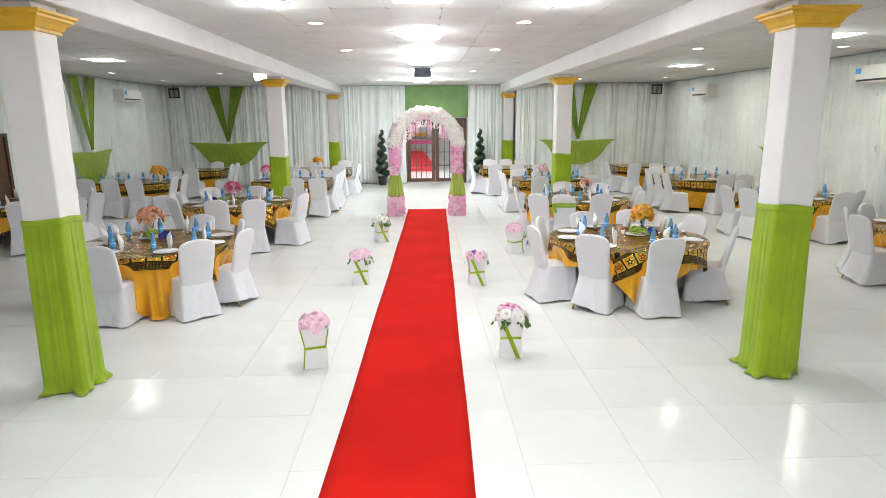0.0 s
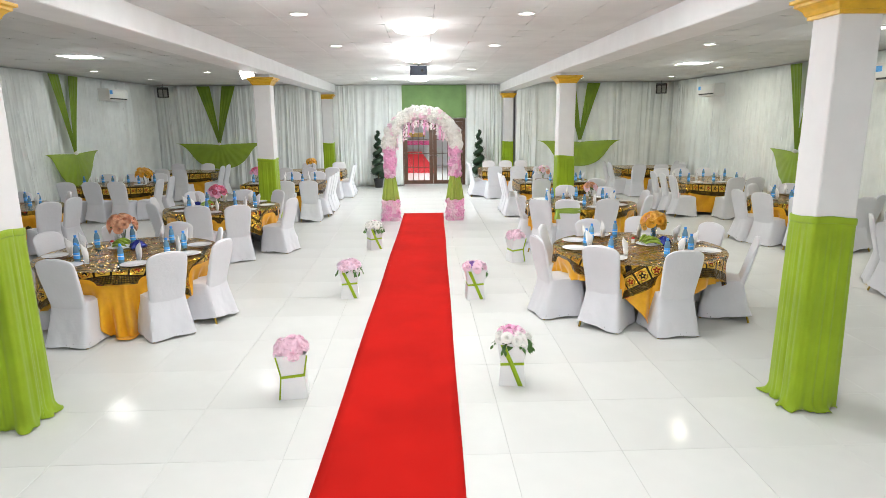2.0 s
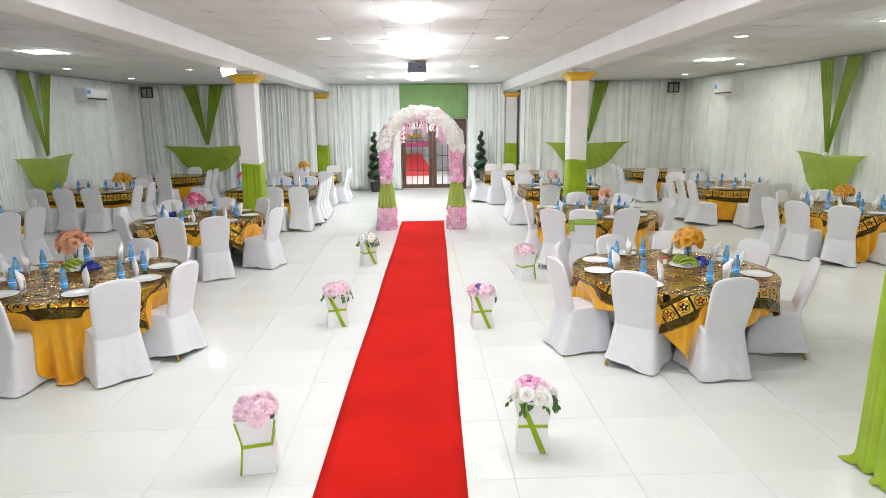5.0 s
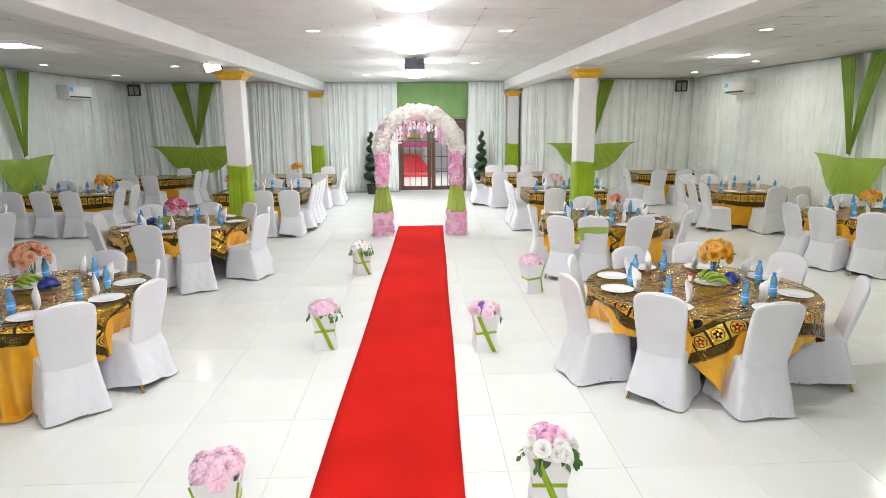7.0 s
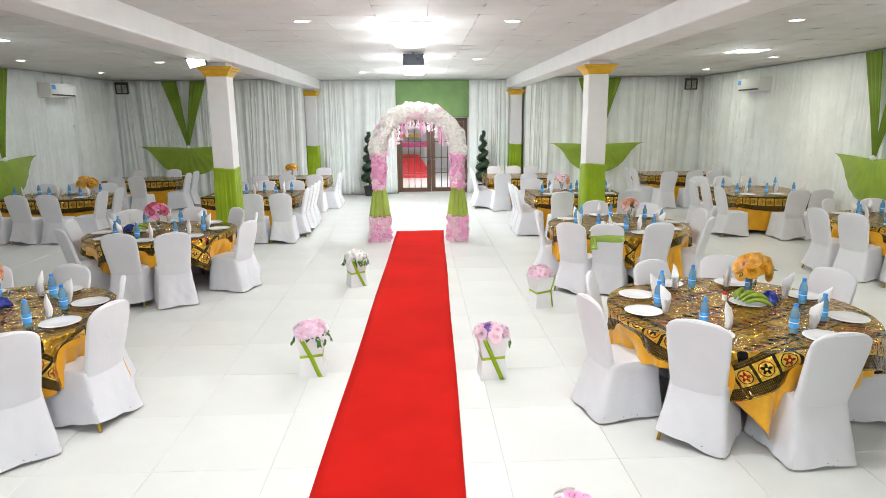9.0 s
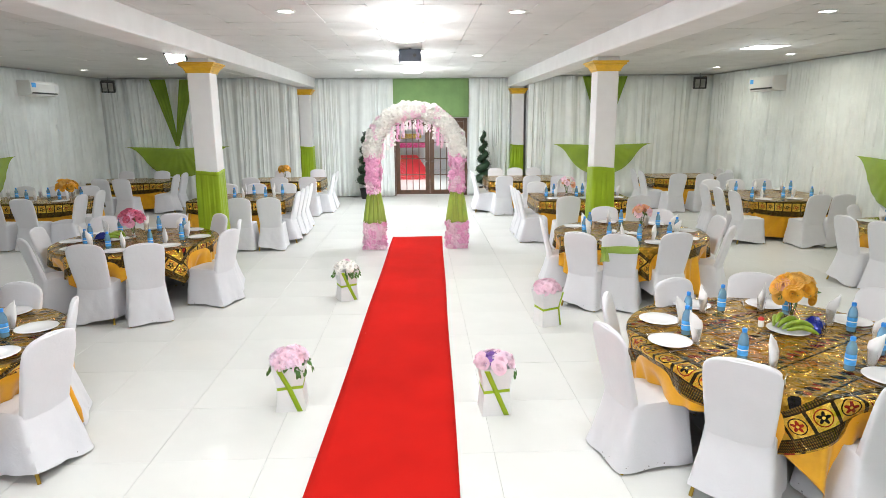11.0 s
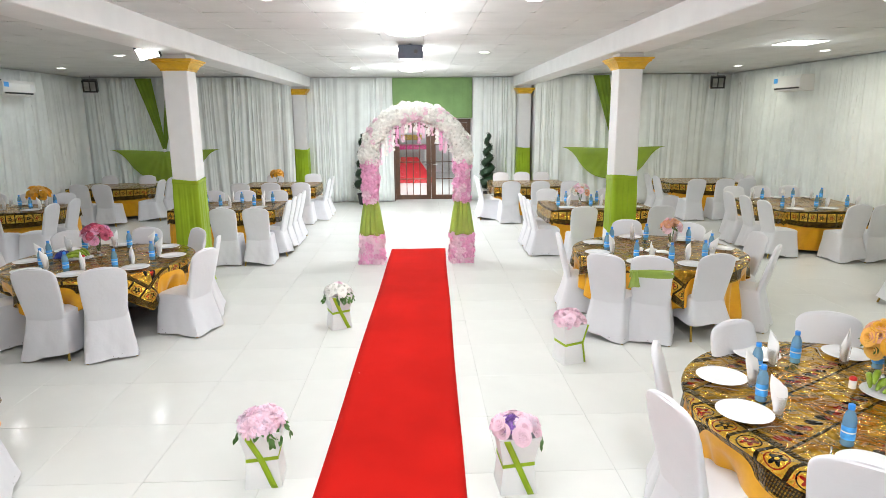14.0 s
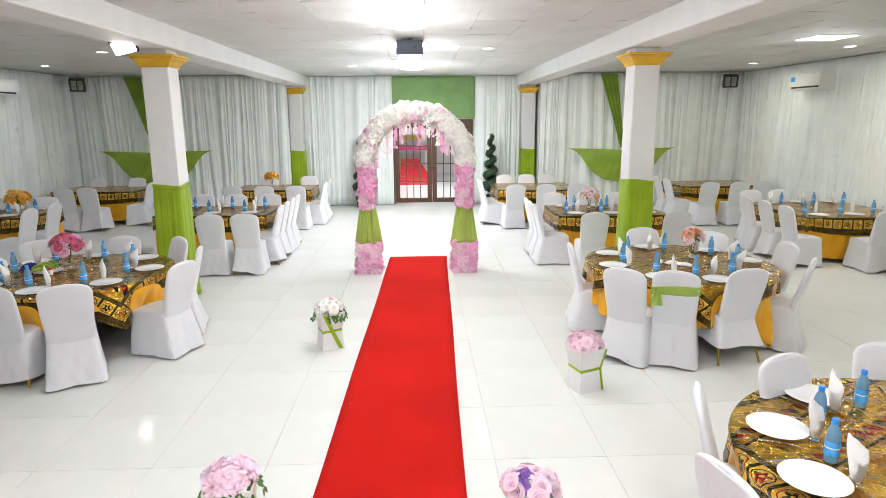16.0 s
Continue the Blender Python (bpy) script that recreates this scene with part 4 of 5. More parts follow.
def rect_table(x, y, hx, hy, seed, turn=0.0, laid=True):
    at = pose(x, y, 0, 0, 0, turn)
    t = thing("rectangular_table", "rectangular banquet table under gold and black cloths", "table", "banquet tables", at)
    part("tabletop", Mesh().box(-hx, -hy, TOP - 0.04, hx, hy, TOP - 0.01), WOOD, t, bevel=0.004)
    for sx in (-1, 1):
        for sy in (-1, 1):
            part("leg", Mesh().tube([(sx * (hx - 0.15), sy * (hy - 0.15), TOP - 0.04), (sx * (hx - 0.12), sy * (hy - 0.12), 0)], 0.018), STEEL, t)
    tagged(part("satin_tablecloth", drape(hx - 0.035, hy - 0.035, 0.04, TOP - 0.014, hx + 0.66, hy + 0.66, 120, 24, seed, floor=0.03), SATIN, at=at, thick=0.003),
           "gold satin undercloth hanging nearly to the floor", "tablecloth", "satin undercloths")
    tagged(part("brocade_tablecloth", drape(hx, hy, 0.05, TOP, hx + 0.31, hy + 0.31, 110, 8, seed + 1, crumple=0.0025), BROCADE, at=at, thick=0.002),
           "shiny gold, black and red patterned overcloth", "tablecloth", "patterned overcloths")
    if laid:
        k = max(2, int(2 * hx / 0.6))
        for i in range(k):
            for sy in (-1, 1):
                p = at @ Vector((-hx + 2 * hx * (i + 0.5) / k, sy * (hy - 0.2), 0))
                place_setting(p.x, p.y, radians(90 * sy + turn), False)
    return t


# ---- furniture plan ----
# round tables beside the aisle, with the chairs' backs
T1R, T1L, T2R, T2L = (2.85, 9.27), (-3.38, 9.42), (3.2, 13.4), (-3.5, 13.38)
round_table(*T1R, 1, 0.27, (185, 232, 290, 335, 20, 65, 110, 150), ((1.54, 9.0), (1.75, 9.72), (2.12, 8.38), (2.93, 8.09), (4.05, 8.74), (2.45, 10.15), (3.98, 9.7), (3.25, 10.3)), satin=(1.25, 264))
round_table(*T1L, 11, 0.25, (195, 245, 298, 345, 25, 70, 120, 160), ((-3.53, 8.14), (-2.52, 8.40), (-2.14, 9.07), (-2.41, 9.86), (-3.15, 10.4), (-3.96, 10.4), (-4.54, 9.72), (-4.44, 8.75)), satin=(1.42, 290))
round_table(*T2R, 21, 0.7, (190, 235, 275, 315, 0, 45, 95, 145), ((1.99, 13.5), (2.21, 12.35), (2.68, 12.2), (3.39, 12.25), (4.24, 12.62), (3.15, 14.45), (3.91, 14.1), (4.46, 13.4)),
            kinds=("plain", "plain", "sash", "lifted"), satin=(1.4, 318))
round_table(*T2L, 31, 0.09, (190, 230, 275, 320, 5, 50, 100, 145), ((-4.4, 12.43), (-4.7, 13.21), (-3.5, 12.05), (-2.84, 12.05), (-2.12, 12.88), (-2.2, 13.6), (-2.65, 14.22), (-3.37, 14.35), (-4.3, 14.13)), satin=(1.2, 352))
vase(3.17, 9.6, ("orange", "amber", "orange", "peach"), "bouquet of orange roses in a glass vase", 41)
vase(-3.68, 9.92, ("peach", "peach", "peach"), "wide bouquet of peach roses in a glass vase", 42, 26, 0.14)
vase(3.45, 13.63, ("peach", "peach", "pink"), "small bouquet of peach roses", 43, 14, 0.085)
vase(-3.64, 13.58, ("deep", "deep", "hot"), "bouquet of deep pink roses in a glass vase", 44, 24, 0.125)
fruit(2.97, 9.38, 15)
fruit(-3.68, 9.68, 10)
fruit(-3.72, 13.4, 175)
for k, (dx, dy, a) in enumerate(((-0.1, -0.06, 20), (0.0, -0.16, -35), (-0.22, 0.02, 65))):
    tagged(part("paper_packet", Mesh().sheet(10, 8, lambda u, v: ((u - 0.5) * 0.16, (v - 0.5) * 0.09, 0.006 + 0.03 * (math.sin(u * math.pi) * math.sin(v * math.pi)) ** 0.5)), NAPKIN,
                at=pose(T2R[0] + dx, T2R[1] + dy, TOP + 0.006, 0, 0, a), thick=0.002), "crumpled white paper napkin packet", "packet", "paper packets")

# rectangular tables at the back and by the walls: middle, half sizes, chairs' backs per side
def row(x0, x1, y, n, ty, skip=()):
    for i in range(n):
        if i not in skip:
            x = x0 + (x1 - x0) * (i / (n - 1) if n > 1 else 0.5)
            chair(x, y, x, ty)


def column(x, y0, y1, n, tx):
    for i in range(n):
        y = y0 + (y1 - y0) * (i / (n - 1) if n > 1 else 0.5)
        chair(x, y, tx, y)


rect_table(3.55, 17.45, 0.92, 0.65, 51)
column(2.18, 16.69, 17.56, 3, 3.5)
row(2.94, 4.18, 15.77, 3, 17.5, (1,))
row(2.82, 4.07, 18.29, 3, 17.5)
vase(3.3, 17.5, ("peach", "cream", "pink"), "mixed pale roses in a vase", 45, 22, 0.13)
rect_table(3.0, 21.4, 0.92, 0.8, 53, laid=False)
column(1.67, 20.56, 21.34, 3, 3.0)
row(2.33, 3.69, 19.79, 3, 21.4)
row(2.43, 3.49, 22.16, 3, 21.4)
rect_table(-3.35, 17.95, 0.95, 0.65, 55)
column(-2.04, 16.98, 18.43, 4, -3.3)
row(-2.94, -2.41, 16.06, 2, 18)
row(-3.86, -2.61, 18.58, 3, 18)
vase(-4.1, 18.1, ("deep", "hot"), "pink roses in a vase", 46, 18, 0.11)
rect_table(-3.2, 21.75, 0.9, 0.6, 57, laid=False)
column(-1.88, 20.85, 21.53, 2, -3.0)
row(-3.77, -2.41, 20.03, 3, 21.7)
row(-3.48, -2.51, 22.3, 2, 21.7)
vase(-3.3, 21.7, ("amber", "orange"), "small amber bouquet with dark leaves", 47, 18, 0.12)
rect_table(7.45, 17.25, 0.9, 0.95, 59)
column(6.13, 16.25, 17.46, 3, 7.4)
row(7.33, 7.79, 15.58, 2, 17.2)
row(6.69, 7.85, 18.38, 3, 17.2)
rect_table(7.5, 21.6, 1.0, 0.65, 61, laid=False)
column(6.01, 20.76, 21.34, 2, 7.5)
for x in (6.63, 7.31, 7.79):
    chair(x, 19.88, x, 21.6)
column(8.28, 20.66, 21.14, 2, 7.5)
rect_table(-7.5, 17.9, 1.0, 0.6, 63)
row(-8.03, -6.86, 16.35, 3, 17.9)
column(-6.07, 16.88, 17.56, 2, -7.5)
row(-8.12, -6.77, 18.53, 3, 17.9)
vase(-6.9, 17.9, ("amber", "amber", "orange"), "amber roses in a vase", 48, 28, 0.16)
rect_table(-7.3, 21.8, 0.95, 0.65, 65, laid=False)
row(-7.35, -6.86, 20.08, 2, 21.8)
column(-5.9, 21.05, 21.63, 2, -7.3)
row(-7.74, -6.77, 22.3, 2, 21.8)
round_table(7.6, 13.4, 67, 0.3, (180, 225, 270, 315, 0, 45, 90, 135), ((6.18, 13.3), (6.36, 12.77), (6.74, 12.19), (7.75, 12.04), (8.24, 12.33), (6.98, 14.27), (7.75, 14.27)))
vase(7.6, 13.45, ("orange", "amber"), "orange roses in a vase", 49, 16, 0.12)
round_table(7.6, 9.55, 69, 0.3, (180, 225, 270, 315, 90, 135), ((6.51, 10.25), (6.2, 9.53), (7.07, 10.59), (6.4, 8.56)))
round_table(-7.75, 13.7, 71, 0.3, (0, 45, 315, 90, 270, 135), ((-6.86, 14.42), (-6.21, 13.4), (-6.28, 12.77), (-6.96, 12.24), (-7.83, 14.46)))


# ---- the flower arch ----
AX, AY = 0.225, 16.22


def flower_arch():
    t = thing("flower_arch", "wedding arch of pink and white silk flowers with green tulle", "arch", "", pose(AX, AY, 0))
    rnd = random.Random(77)
    half = 0.75
    feet = []
    for sx in (-1, 1):
        foot = part("foot", Mesh().loft([[(sx * half + a * w, b * w, z) for a, b in ((-1, -1), (1, -1), (1, 1), (-1, 1))] for w, z in ((0.175, 0.0), (0.15, 0.52))]), PINK, t, "square foot covered in pink flowers")
        feet.append(foot)
        col = part("column", Mesh().loft([[(sx * half + a * 0.085, b * 0.085, z) for a, b in ((-1, -1), (1, -1), (1, 1), (-1, 1))] for z in (0.5, 1.75)]), HOTPINK, t)
        def tulle(u, v):
            a = TAU * u
            c, s = math.cos(a), math.sin(a)
            k = 1 / (abs(c) ** 5 + abs(s) ** 5) ** 0.2
            r = 0.1 + 0.095 * v ** 0.8 + 0.008 * math.sin(15 * a + sx) + 0.005 * math.sin(27 * a)
            return (sx * half + c * k * r, s * k * r * 0.95, 1.04 - 0.55 * v + 0.01 * math.sin(7 * a))
        part("tulle_wrap", Mesh().sheet(120, 14, tulle), GARCH, t, "gathered green tulle sleeve", thick=0.003)
    spots = []
    # feet: all four sides
    for sx in (-1, 1):
        for side in range(4):
            d = ((0, -1), (1, 0), (0, 1), (-1, 0))[side]
            for i in range(5):
                for j in range(6):
                    z = 0.04 + 0.09 * j
                    w = 0.178 - 0.026 * z / 0.52
                    s = (i - 2) * 0.075
                    spots.append((Vector((sx * half + d[0] * w - d[1] * s, d[1] * w + d[0] * s, z)), Vector((*d, 0.15)), ("pink", "hot", "hot")[rnd.randrange(3)], 0.85))
    # columns
    for sx in (-1, 1):
        for j in range(9):
            for i in range(11):
                a = TAU * (i + 0.5 * (j % 2)) / 11
                z = 1.06 + 0.078 * j
                spots.append((Vector((sx * half + 0.108 * math.cos(a), 0.108 * math.sin(a), z)), Vector((math.cos(a), math.sin(a), 0.05)), ("pink", "hot", "hot", "hot")[rnd.randrange(4)], 1.0))
    # arch
    R, zc = 0.775, 1.70
    for j in range(33):
        th = math.pi * j / 32
        for i in range(12):
            a = TAU * (i + 0.5 * (j % 2)) / 12
            rr = 0.125
            d = Vector((math.cos(th) * math.cos(a), math.sin(a), math.sin(th) * math.cos(a)))
            p = Vector((R * math.cos(th), 0, zc + R * math.sin(th))) + d * rr
            end = min(th, math.pi - th)
            inner = math.cos(a) < -0.35
            nm = "cream" if end < 0.35 and rnd.random() < 0.85 else ("pink" if ((inner and rnd.random() < 0.25) or rnd.random() < 0.06) else "cream")
            spots.append((p, d, nm, 1.0))
    rib = Mesh().tube([(R * math.cos(math.pi * j / 32), 0, zc + R * math.sin(math.pi * j / 32)) for j in range(33)], 0.1, 12)
    part("arch_ring", rib, CREAM, t)
    spots.sort(key=lambda q: q[0].y)
    extra = {}
    for k, (p, d, nm, sc) in enumerate(spots):
        p = p + Vector((rnd.uniform(-1, 1), rnd.uniform(-1, 1), rnd.uniform(-1, 1))) * 0.026
        d = d + Vector((rnd.uniform(-1, 1), rnd.uniform(-1, 1), rnd.uniform(-1, 1))) * 0.35
        m = aim(p, d, rnd.uniform(0, 360), sc * rnd.uniform(0.8, 1.35))
        if k < 300:
            part("blossom", BLOOM[nm], None, t, at=m)
        else:
            extra.setdefault(nm, []).append(m)
    for nm, ms in extra.items():
        src = BLOOM[nm]
        co = np.empty(len(src.vertices) * 3)
        src.vertices.foreach_get("co", co)
        co = np.c_[co.reshape(-1, 3), np.ones(len(src.vertices))]
        faces = [tuple(p.vertices) for p in src.polygons]
        me = Mesh()
        for m in ms:
            n = len(me.v)
            me.v += [tuple(q[:3]) for q in (co @ np.array(m).T)]
            me.f += [tuple(n + i for i in f) for f in faces]
        tagged(part("blossoms_behind", me, src.materials[0], t), kind="stuff")
    # hanging sprays
    for i in range(17):
        x = -0.56 + 1.12 * i / 16 + rnd.uniform(-0.02, 0.02)
        z0 = zc + math.sqrt(max(0.01, (R - 0.12) ** 2 - x * x))
        l = rnd.uniform(0.2, 0.42)
        m = Mesh()
        for j in range(int(l / 0.03)):
            for k in range(3):
                a = rnd.uniform(0, TAU)
                p = Vector((x + 0.016 * math.cos(a), 0.016 * math.sin(a) + rnd.uniform(-0.01, 0.01), z0 - 0.03 * j))
                m.sheet(2, 2, lambda u, v, p=p, a=a: (p.x + (u - 0.5) * 0.034 * math.cos(a) + 0.02 * v * math.sin(a), p.y + (u - 0.5) * 0.034 * math.sin(a) - 0.02 * v * math.cos(a), p.z - 0.035 * v + 0.012 * math.sin(3 * u)))
        part("hanging_spray", m, (PINK, CREAM, HOTPINK)[(0, 1, 0, 1, 2)[i % 5]], t, "hanging spray of small silk petals")
    return t


flower_arch()


# ---- flower boxes along the carpet ----
def flower_box(x, y, turn, names, seed, label, greens=8, style="cross", crown=()):
    t = thing("flower_box", label, "flower box", "flower boxes along the carpet", pose(x, y, 0, 0, 0, turn))
    def sq(w, z):
        return [(a * w, b * w, z) for a, b in ((-1, -1), (1, -1), (1, 1), (-1, 1))]
    part("box_body", Mesh().loft([sq(w, z) for w, z in ((0.118, 0.0), (0.118, 0.006), (0.1, 0.2), (0.1, 0.212), (0.134, 0.4), (0.126, 0.4), (0.1, 0.3))]), POTW, t, "white waisted square box", smooth=False)
    w = 0.1035
    part("ribbon", Mesh().loft([[(a * w * 1.0, b * w, z + 0.006 * a) for a, b in ((-1, -1), (1, -1), (1, 1), (-1, 1))] for z in (0.19, 0.215)], cap=False), GDRAPE, t, "green ribbon round the waist", smooth=False, thick=0.002)
    def cross(u, v):
        z = 0.39 - 0.38 * v
        hw = (0.1 + abs(z - 0.206) * 0.145) + 0.006
        x0 = -0.085 + 0.16 * v
        return (x0 + (u - 0.5) * 0.042, -hw - 0.002 * math.sin(9 * v), z)
    def edge(sx):
        def fn(u, v):
            z = 0.395 - (0.39 if sx < 0 or style == "right" else 0.19) * v
            hw = (0.1 + abs(z - 0.206) * (0.175 if z > 0.206 else 0.09)) + 0.004
            return (sx * (hw - 0.002) - sx * (0.013 if style == "sides" else 0.02) * u, -hw, z)
        return fn
    if style == "cross":
        part("ribbon", Mesh().sheet(3, 16, cross), GDRAPE, t, "green ribbon slung across the front", thick=0.002)
    for sx in {"cross": (), "sides": (-1, 1), "right": (1,)}[style]:
        part("ribbon", Mesh().sheet(2, 16, edge(sx)), GDRAPE, t, "green ribbon down the corner", thick=0.002)
    bouquet(t, 0.4, 0.125, 26, names, seed, greens, 0.65, 1.15, crown)
    rnd = random.Random(seed)
    for k in range(greens):
        az = rnd.uniform(0, TAU)
        for j in range(4):
            p = ((0.13 + 0.014 * j) * math.cos(az), (0.13 + 0.014 * j) * math.sin(az), 0.41 - 0.022 * j)
            part("leaf", LEAF, None, t, at=Matrix.Translation(p) @ pose(0, 0, 0, -20 - 12 * j, rnd.uniform(-40, 40), math.degrees(az) - 90 + rnd.uniform(-50, 50)) @ Matrix.Scale(0.7, 4))
    return t


flower_box(-0.93, 6.96, 8, ("frill", "frill", "frill"), 101, "white square box with pale pink roses and green ribbon", greens=0, style="sides")
flower_box(0.99, 7.12, -8, ("cream", "cream", "cream"), 102, "white square box with cream and pink roses, ferns and green ribbon", greens=14, crown=("hot", "hot", "pink"))
flower_box(-0.78, 9.91, 5, ("mauve", "mauve", "frill"), 103, "white square box with pink peonies, ivy and green ribbon", greens=10)
flower_box(0.88, 9.76, 4, ("pink", "pink", "mauve", "pink", "pink", "pink", "lilac"), 104, "white square box with pink and lilac flowers and green ribbon", greens=2, crown=("pink", "lilac", "mauve"))
flower_box(-0.68, 12.98, 24, ("cream", "cream", "cream"), 105, "white square box with cream roses, ivy and green ribbon", greens=14, crown=("pink", "cream", "cream"))
flower_box(1.74, 11.84, 18, ("pink", "pink"), 106, "white square box full of pink roses with green ribbon", greens=0, style="right")


# ---- topiaries by the door ----
def topiary(x, y, seed):
    t = thing("spiral_topiary", "dark green spiral topiary in a black pot", "plant", "topiaries beside the door", pose(x, y, 0))
    part("pot", Mesh().lathe([(0.0, 0.0), (0.13, 0.0), (0.17, 0.28), (0.18, 0.28), (0.18, 0.31), (0.165, 0.31), (0.15, 0.26), (0.0, 0.26)], 28, cap=False), DARKPL, t, "black plastic pot")
    part("trunk", Mesh().tube([(0, 0, 0.2), (0.01, 0, 1.0), (0, 0, 1.85)], [0.022, 0.016, 0.008]), STEM, t)
    rnd = random.Random(seed)
    pts, rad = [], []
    n = 120
    for i in range(n + 1):
        f = i / n
        a = TAU * 5.2 * f
        r = 0.12 * (1 - f) + 0.03
        pts.append((r * math.cos(a), r * math.sin(a), 0.42 + 1.5 * f))
        rad.append(0.115 * (1 - f) + 0.055)
    core = part("crown", Mesh().tube(pts, [k * 0.75 for k in rad], 10), LEAFD, t, "spiral crown of small dark leaves")
    me = Mesh()
    for i in range(2600):
        k = rnd.randrange(n + 1)
        c, r = Vector(pts[k]), rad[k]
        d = Vector((rnd.gauss(0, 1), rnd.gauss(0, 1), rnd.gauss(0, 1))).normalized()
        p = c + d * r * rnd.uniform(0.75, 1.12)
        m = aim(p, d + Vector((rnd.uniform(-1, 1), rnd.uniform(-1, 1), rnd.uniform(-1, 1))) * 0.7, rnd.uniform(0, 360), rnd.uniform(0.6, 1.1))
        q = [m @ Vector(v) for v in ((-0.012, 0, 0), (0, -0.018, 0.006), (0.012, 0, 0), (0, 0.02, 0.006))]
        j = len(me.v)
        me.v += [tuple(v) for v in q]
        me.f.append((j, j + 1, j + 2, j + 3))
    tagged(part("foliage", me, LEAFD, core), kind="stuff")


topiary(2.2, 23.35, 5)
topiary(-1.3, 23.35, 6)


# ---- green swags on the walls ----
def swag(origin, turn, span, seed, low=0.72, up=CEIL - 0.05, spread=0.42):
    """Two bands of tulle falling to a knot, and a half round of tulle spread below it; it hangs in the local xz plane."""
    t = thing("wall_swag", "lime green tulle swag with two bands knotted above a fan", "drapery", "green tulle swags", pose(*origin, 0, 0, turn))
    kz = 1.56
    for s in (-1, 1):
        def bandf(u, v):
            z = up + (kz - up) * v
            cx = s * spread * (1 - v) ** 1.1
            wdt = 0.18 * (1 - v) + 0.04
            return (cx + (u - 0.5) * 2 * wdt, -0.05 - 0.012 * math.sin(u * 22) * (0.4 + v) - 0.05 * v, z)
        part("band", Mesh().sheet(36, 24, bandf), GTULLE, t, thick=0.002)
    part("knot", Mesh().lathe([(0.0, kz - 0.05), (0.045, kz - 0.03), (0.055, kz), (0.045, kz + 0.03), (0.0, kz + 0.05)], 14, (0, -0.12), cap=False), CREAM, t, "small cream rosette")
    rnd = random.Random(seed)
    ph = rnd.uniform(0, TAU)
    def fan(u, v):
        x = (u - 0.5) * 2
        edge = kz + 0.02 - 0.05 * (1 - abs(x)) ** 2
        bottom = low + (kz - low) * abs(x) ** 2.3
        a = math.atan2(x, 0.6)
        z = edge + (bottom - edge) * v
        xx = x * span * (1 - 0.22 * v * abs(x))
        return (xx, -0.06 - 0.05 * (1 - abs(x)) - 0.009 * math.sin(math.atan2(xx, z - kz - 0.12) * 23 + ph) * (0.2 + v * 0.8) * (1 - abs(x) ** 3), z)
    part("fan", Mesh().sheet(90, 18, fan), GTHIN, t, "spread fan of sheer green tulle", thick=0.002)
    return t


swag((5.55, YBR - 0.18, 0), 0, 1.45, 1)
swag((-6.62, YBL - 0.18, 0), 0, 1.5, 2)
swag((XR - 0.22, 15.33, 0), -90, 1.15, 3)
swag((XL + 0.22, 17.78, 0), 90, 1.22, 4)


# ---- things on the walls and ceiling ----
def air_conditioner(x, y, turn):
    t = thing("air_conditioner", "white split air conditioner with blue label high on curtained wall", "air conditioner", "air conditioners", pose(x, y, 2.89, 0, 0, turn) @ Matrix.Diagonal((1.03, 1.0, 1.12, 1)))
    prof = ((0.1, 0.0), (-0.17, 0.02), (-0.215, 0.08), (-0.22, 0.24), (-0.2, 0.3), (0.1, 0.31))
    part("case", Mesh().loft([[(sx, y_, z) for y_, z in prof] for sx in (-0.5, -0.49, 0.49, 0.5)]), WHITEPL, t, smooth=False)
    part("louvre", Mesh().box(-0.44, -0.212, 0.045, 0.44, -0.198, 0.085), DARKPL, t, "dark air outlet")
    part("flap", Mesh().box(-0.44, -0.235, 0.03, 0.44, -0.215, 0.042), WHITEPL, t)
    part("sticker", Mesh().box(-0.46, -0.224, 0.17, -0.32, -0.2195, 0.26), BLUELABEL, t, "blue energy label")
    part("end_panel", Mesh().box(0.36, -0.2235, 0.1, 0.47, -0.2192, 0.24), PLATE, t)
    return t


air_conditioner(XR - 0.2, 19.75, -90)
air_conditioner(XR - 0.2, 12.6, -90)
air_conditioner(XL + 0.2, 20.2, 88)


def speaker(x, y, turn):
    t = thing("loudspeaker", "small black loudspeaker with wire grille hung under the ceiling", "loudspeaker", "loudspeakers", pose(x, y, 3.24, 12, 0, turn))
    part("cabinet", Mesh().box(-0.17, -0.12, -0.15, 0.17, 0.12, 0.15), DARKPL, t, bevel=0.01)
    part("grille", Mesh().box(-0.125, -0.13, -0.11, -0.015, -0.121, 0.11), GRILLE, t)
    part("grille", Mesh().box(0.015, -0.13, -0.11, 0.125, -0.121, 0.11), GRILLE, t)
    part("bracket", Mesh().tube([(0, 0.1, 0.0), (0, 0.16, 0.12), (0, 0.16, 0.26)], 0.012), STEEL, t)


speaker(8.1, 22.35, -20)
speaker(-8.15, 22.7, 20)


def floodlight(x, y, z):
    t = thing("floodlight", "small lit floodlight clamped above the pillar's capital", "floodlight", "", pose(x, y, z, 32, -14, 6))
    part("housing", Mesh().box(-0.14, -0.02, -0.095, 0.14, 0.05, 0.095), DARKPL, t, bevel=0.012)
    part("lens", Mesh().box(-0.12, -0.026, -0.075, 0.12, -0.021, 0.075), HOT, t, "glaring white lens")
    part("bracket", Mesh().tube([(-0.135, 0.02, 0), (-0.145, 0.12, 0.02), (0.145, 0.12, 0.02), (0.135, 0.02, 0)], 0.01), STEEL, t)
    bare_point_light(x + 0.05, y - 0.2, 6, 0.2, 0.06)


floodlight(-3.17, 14.45, 3.22)


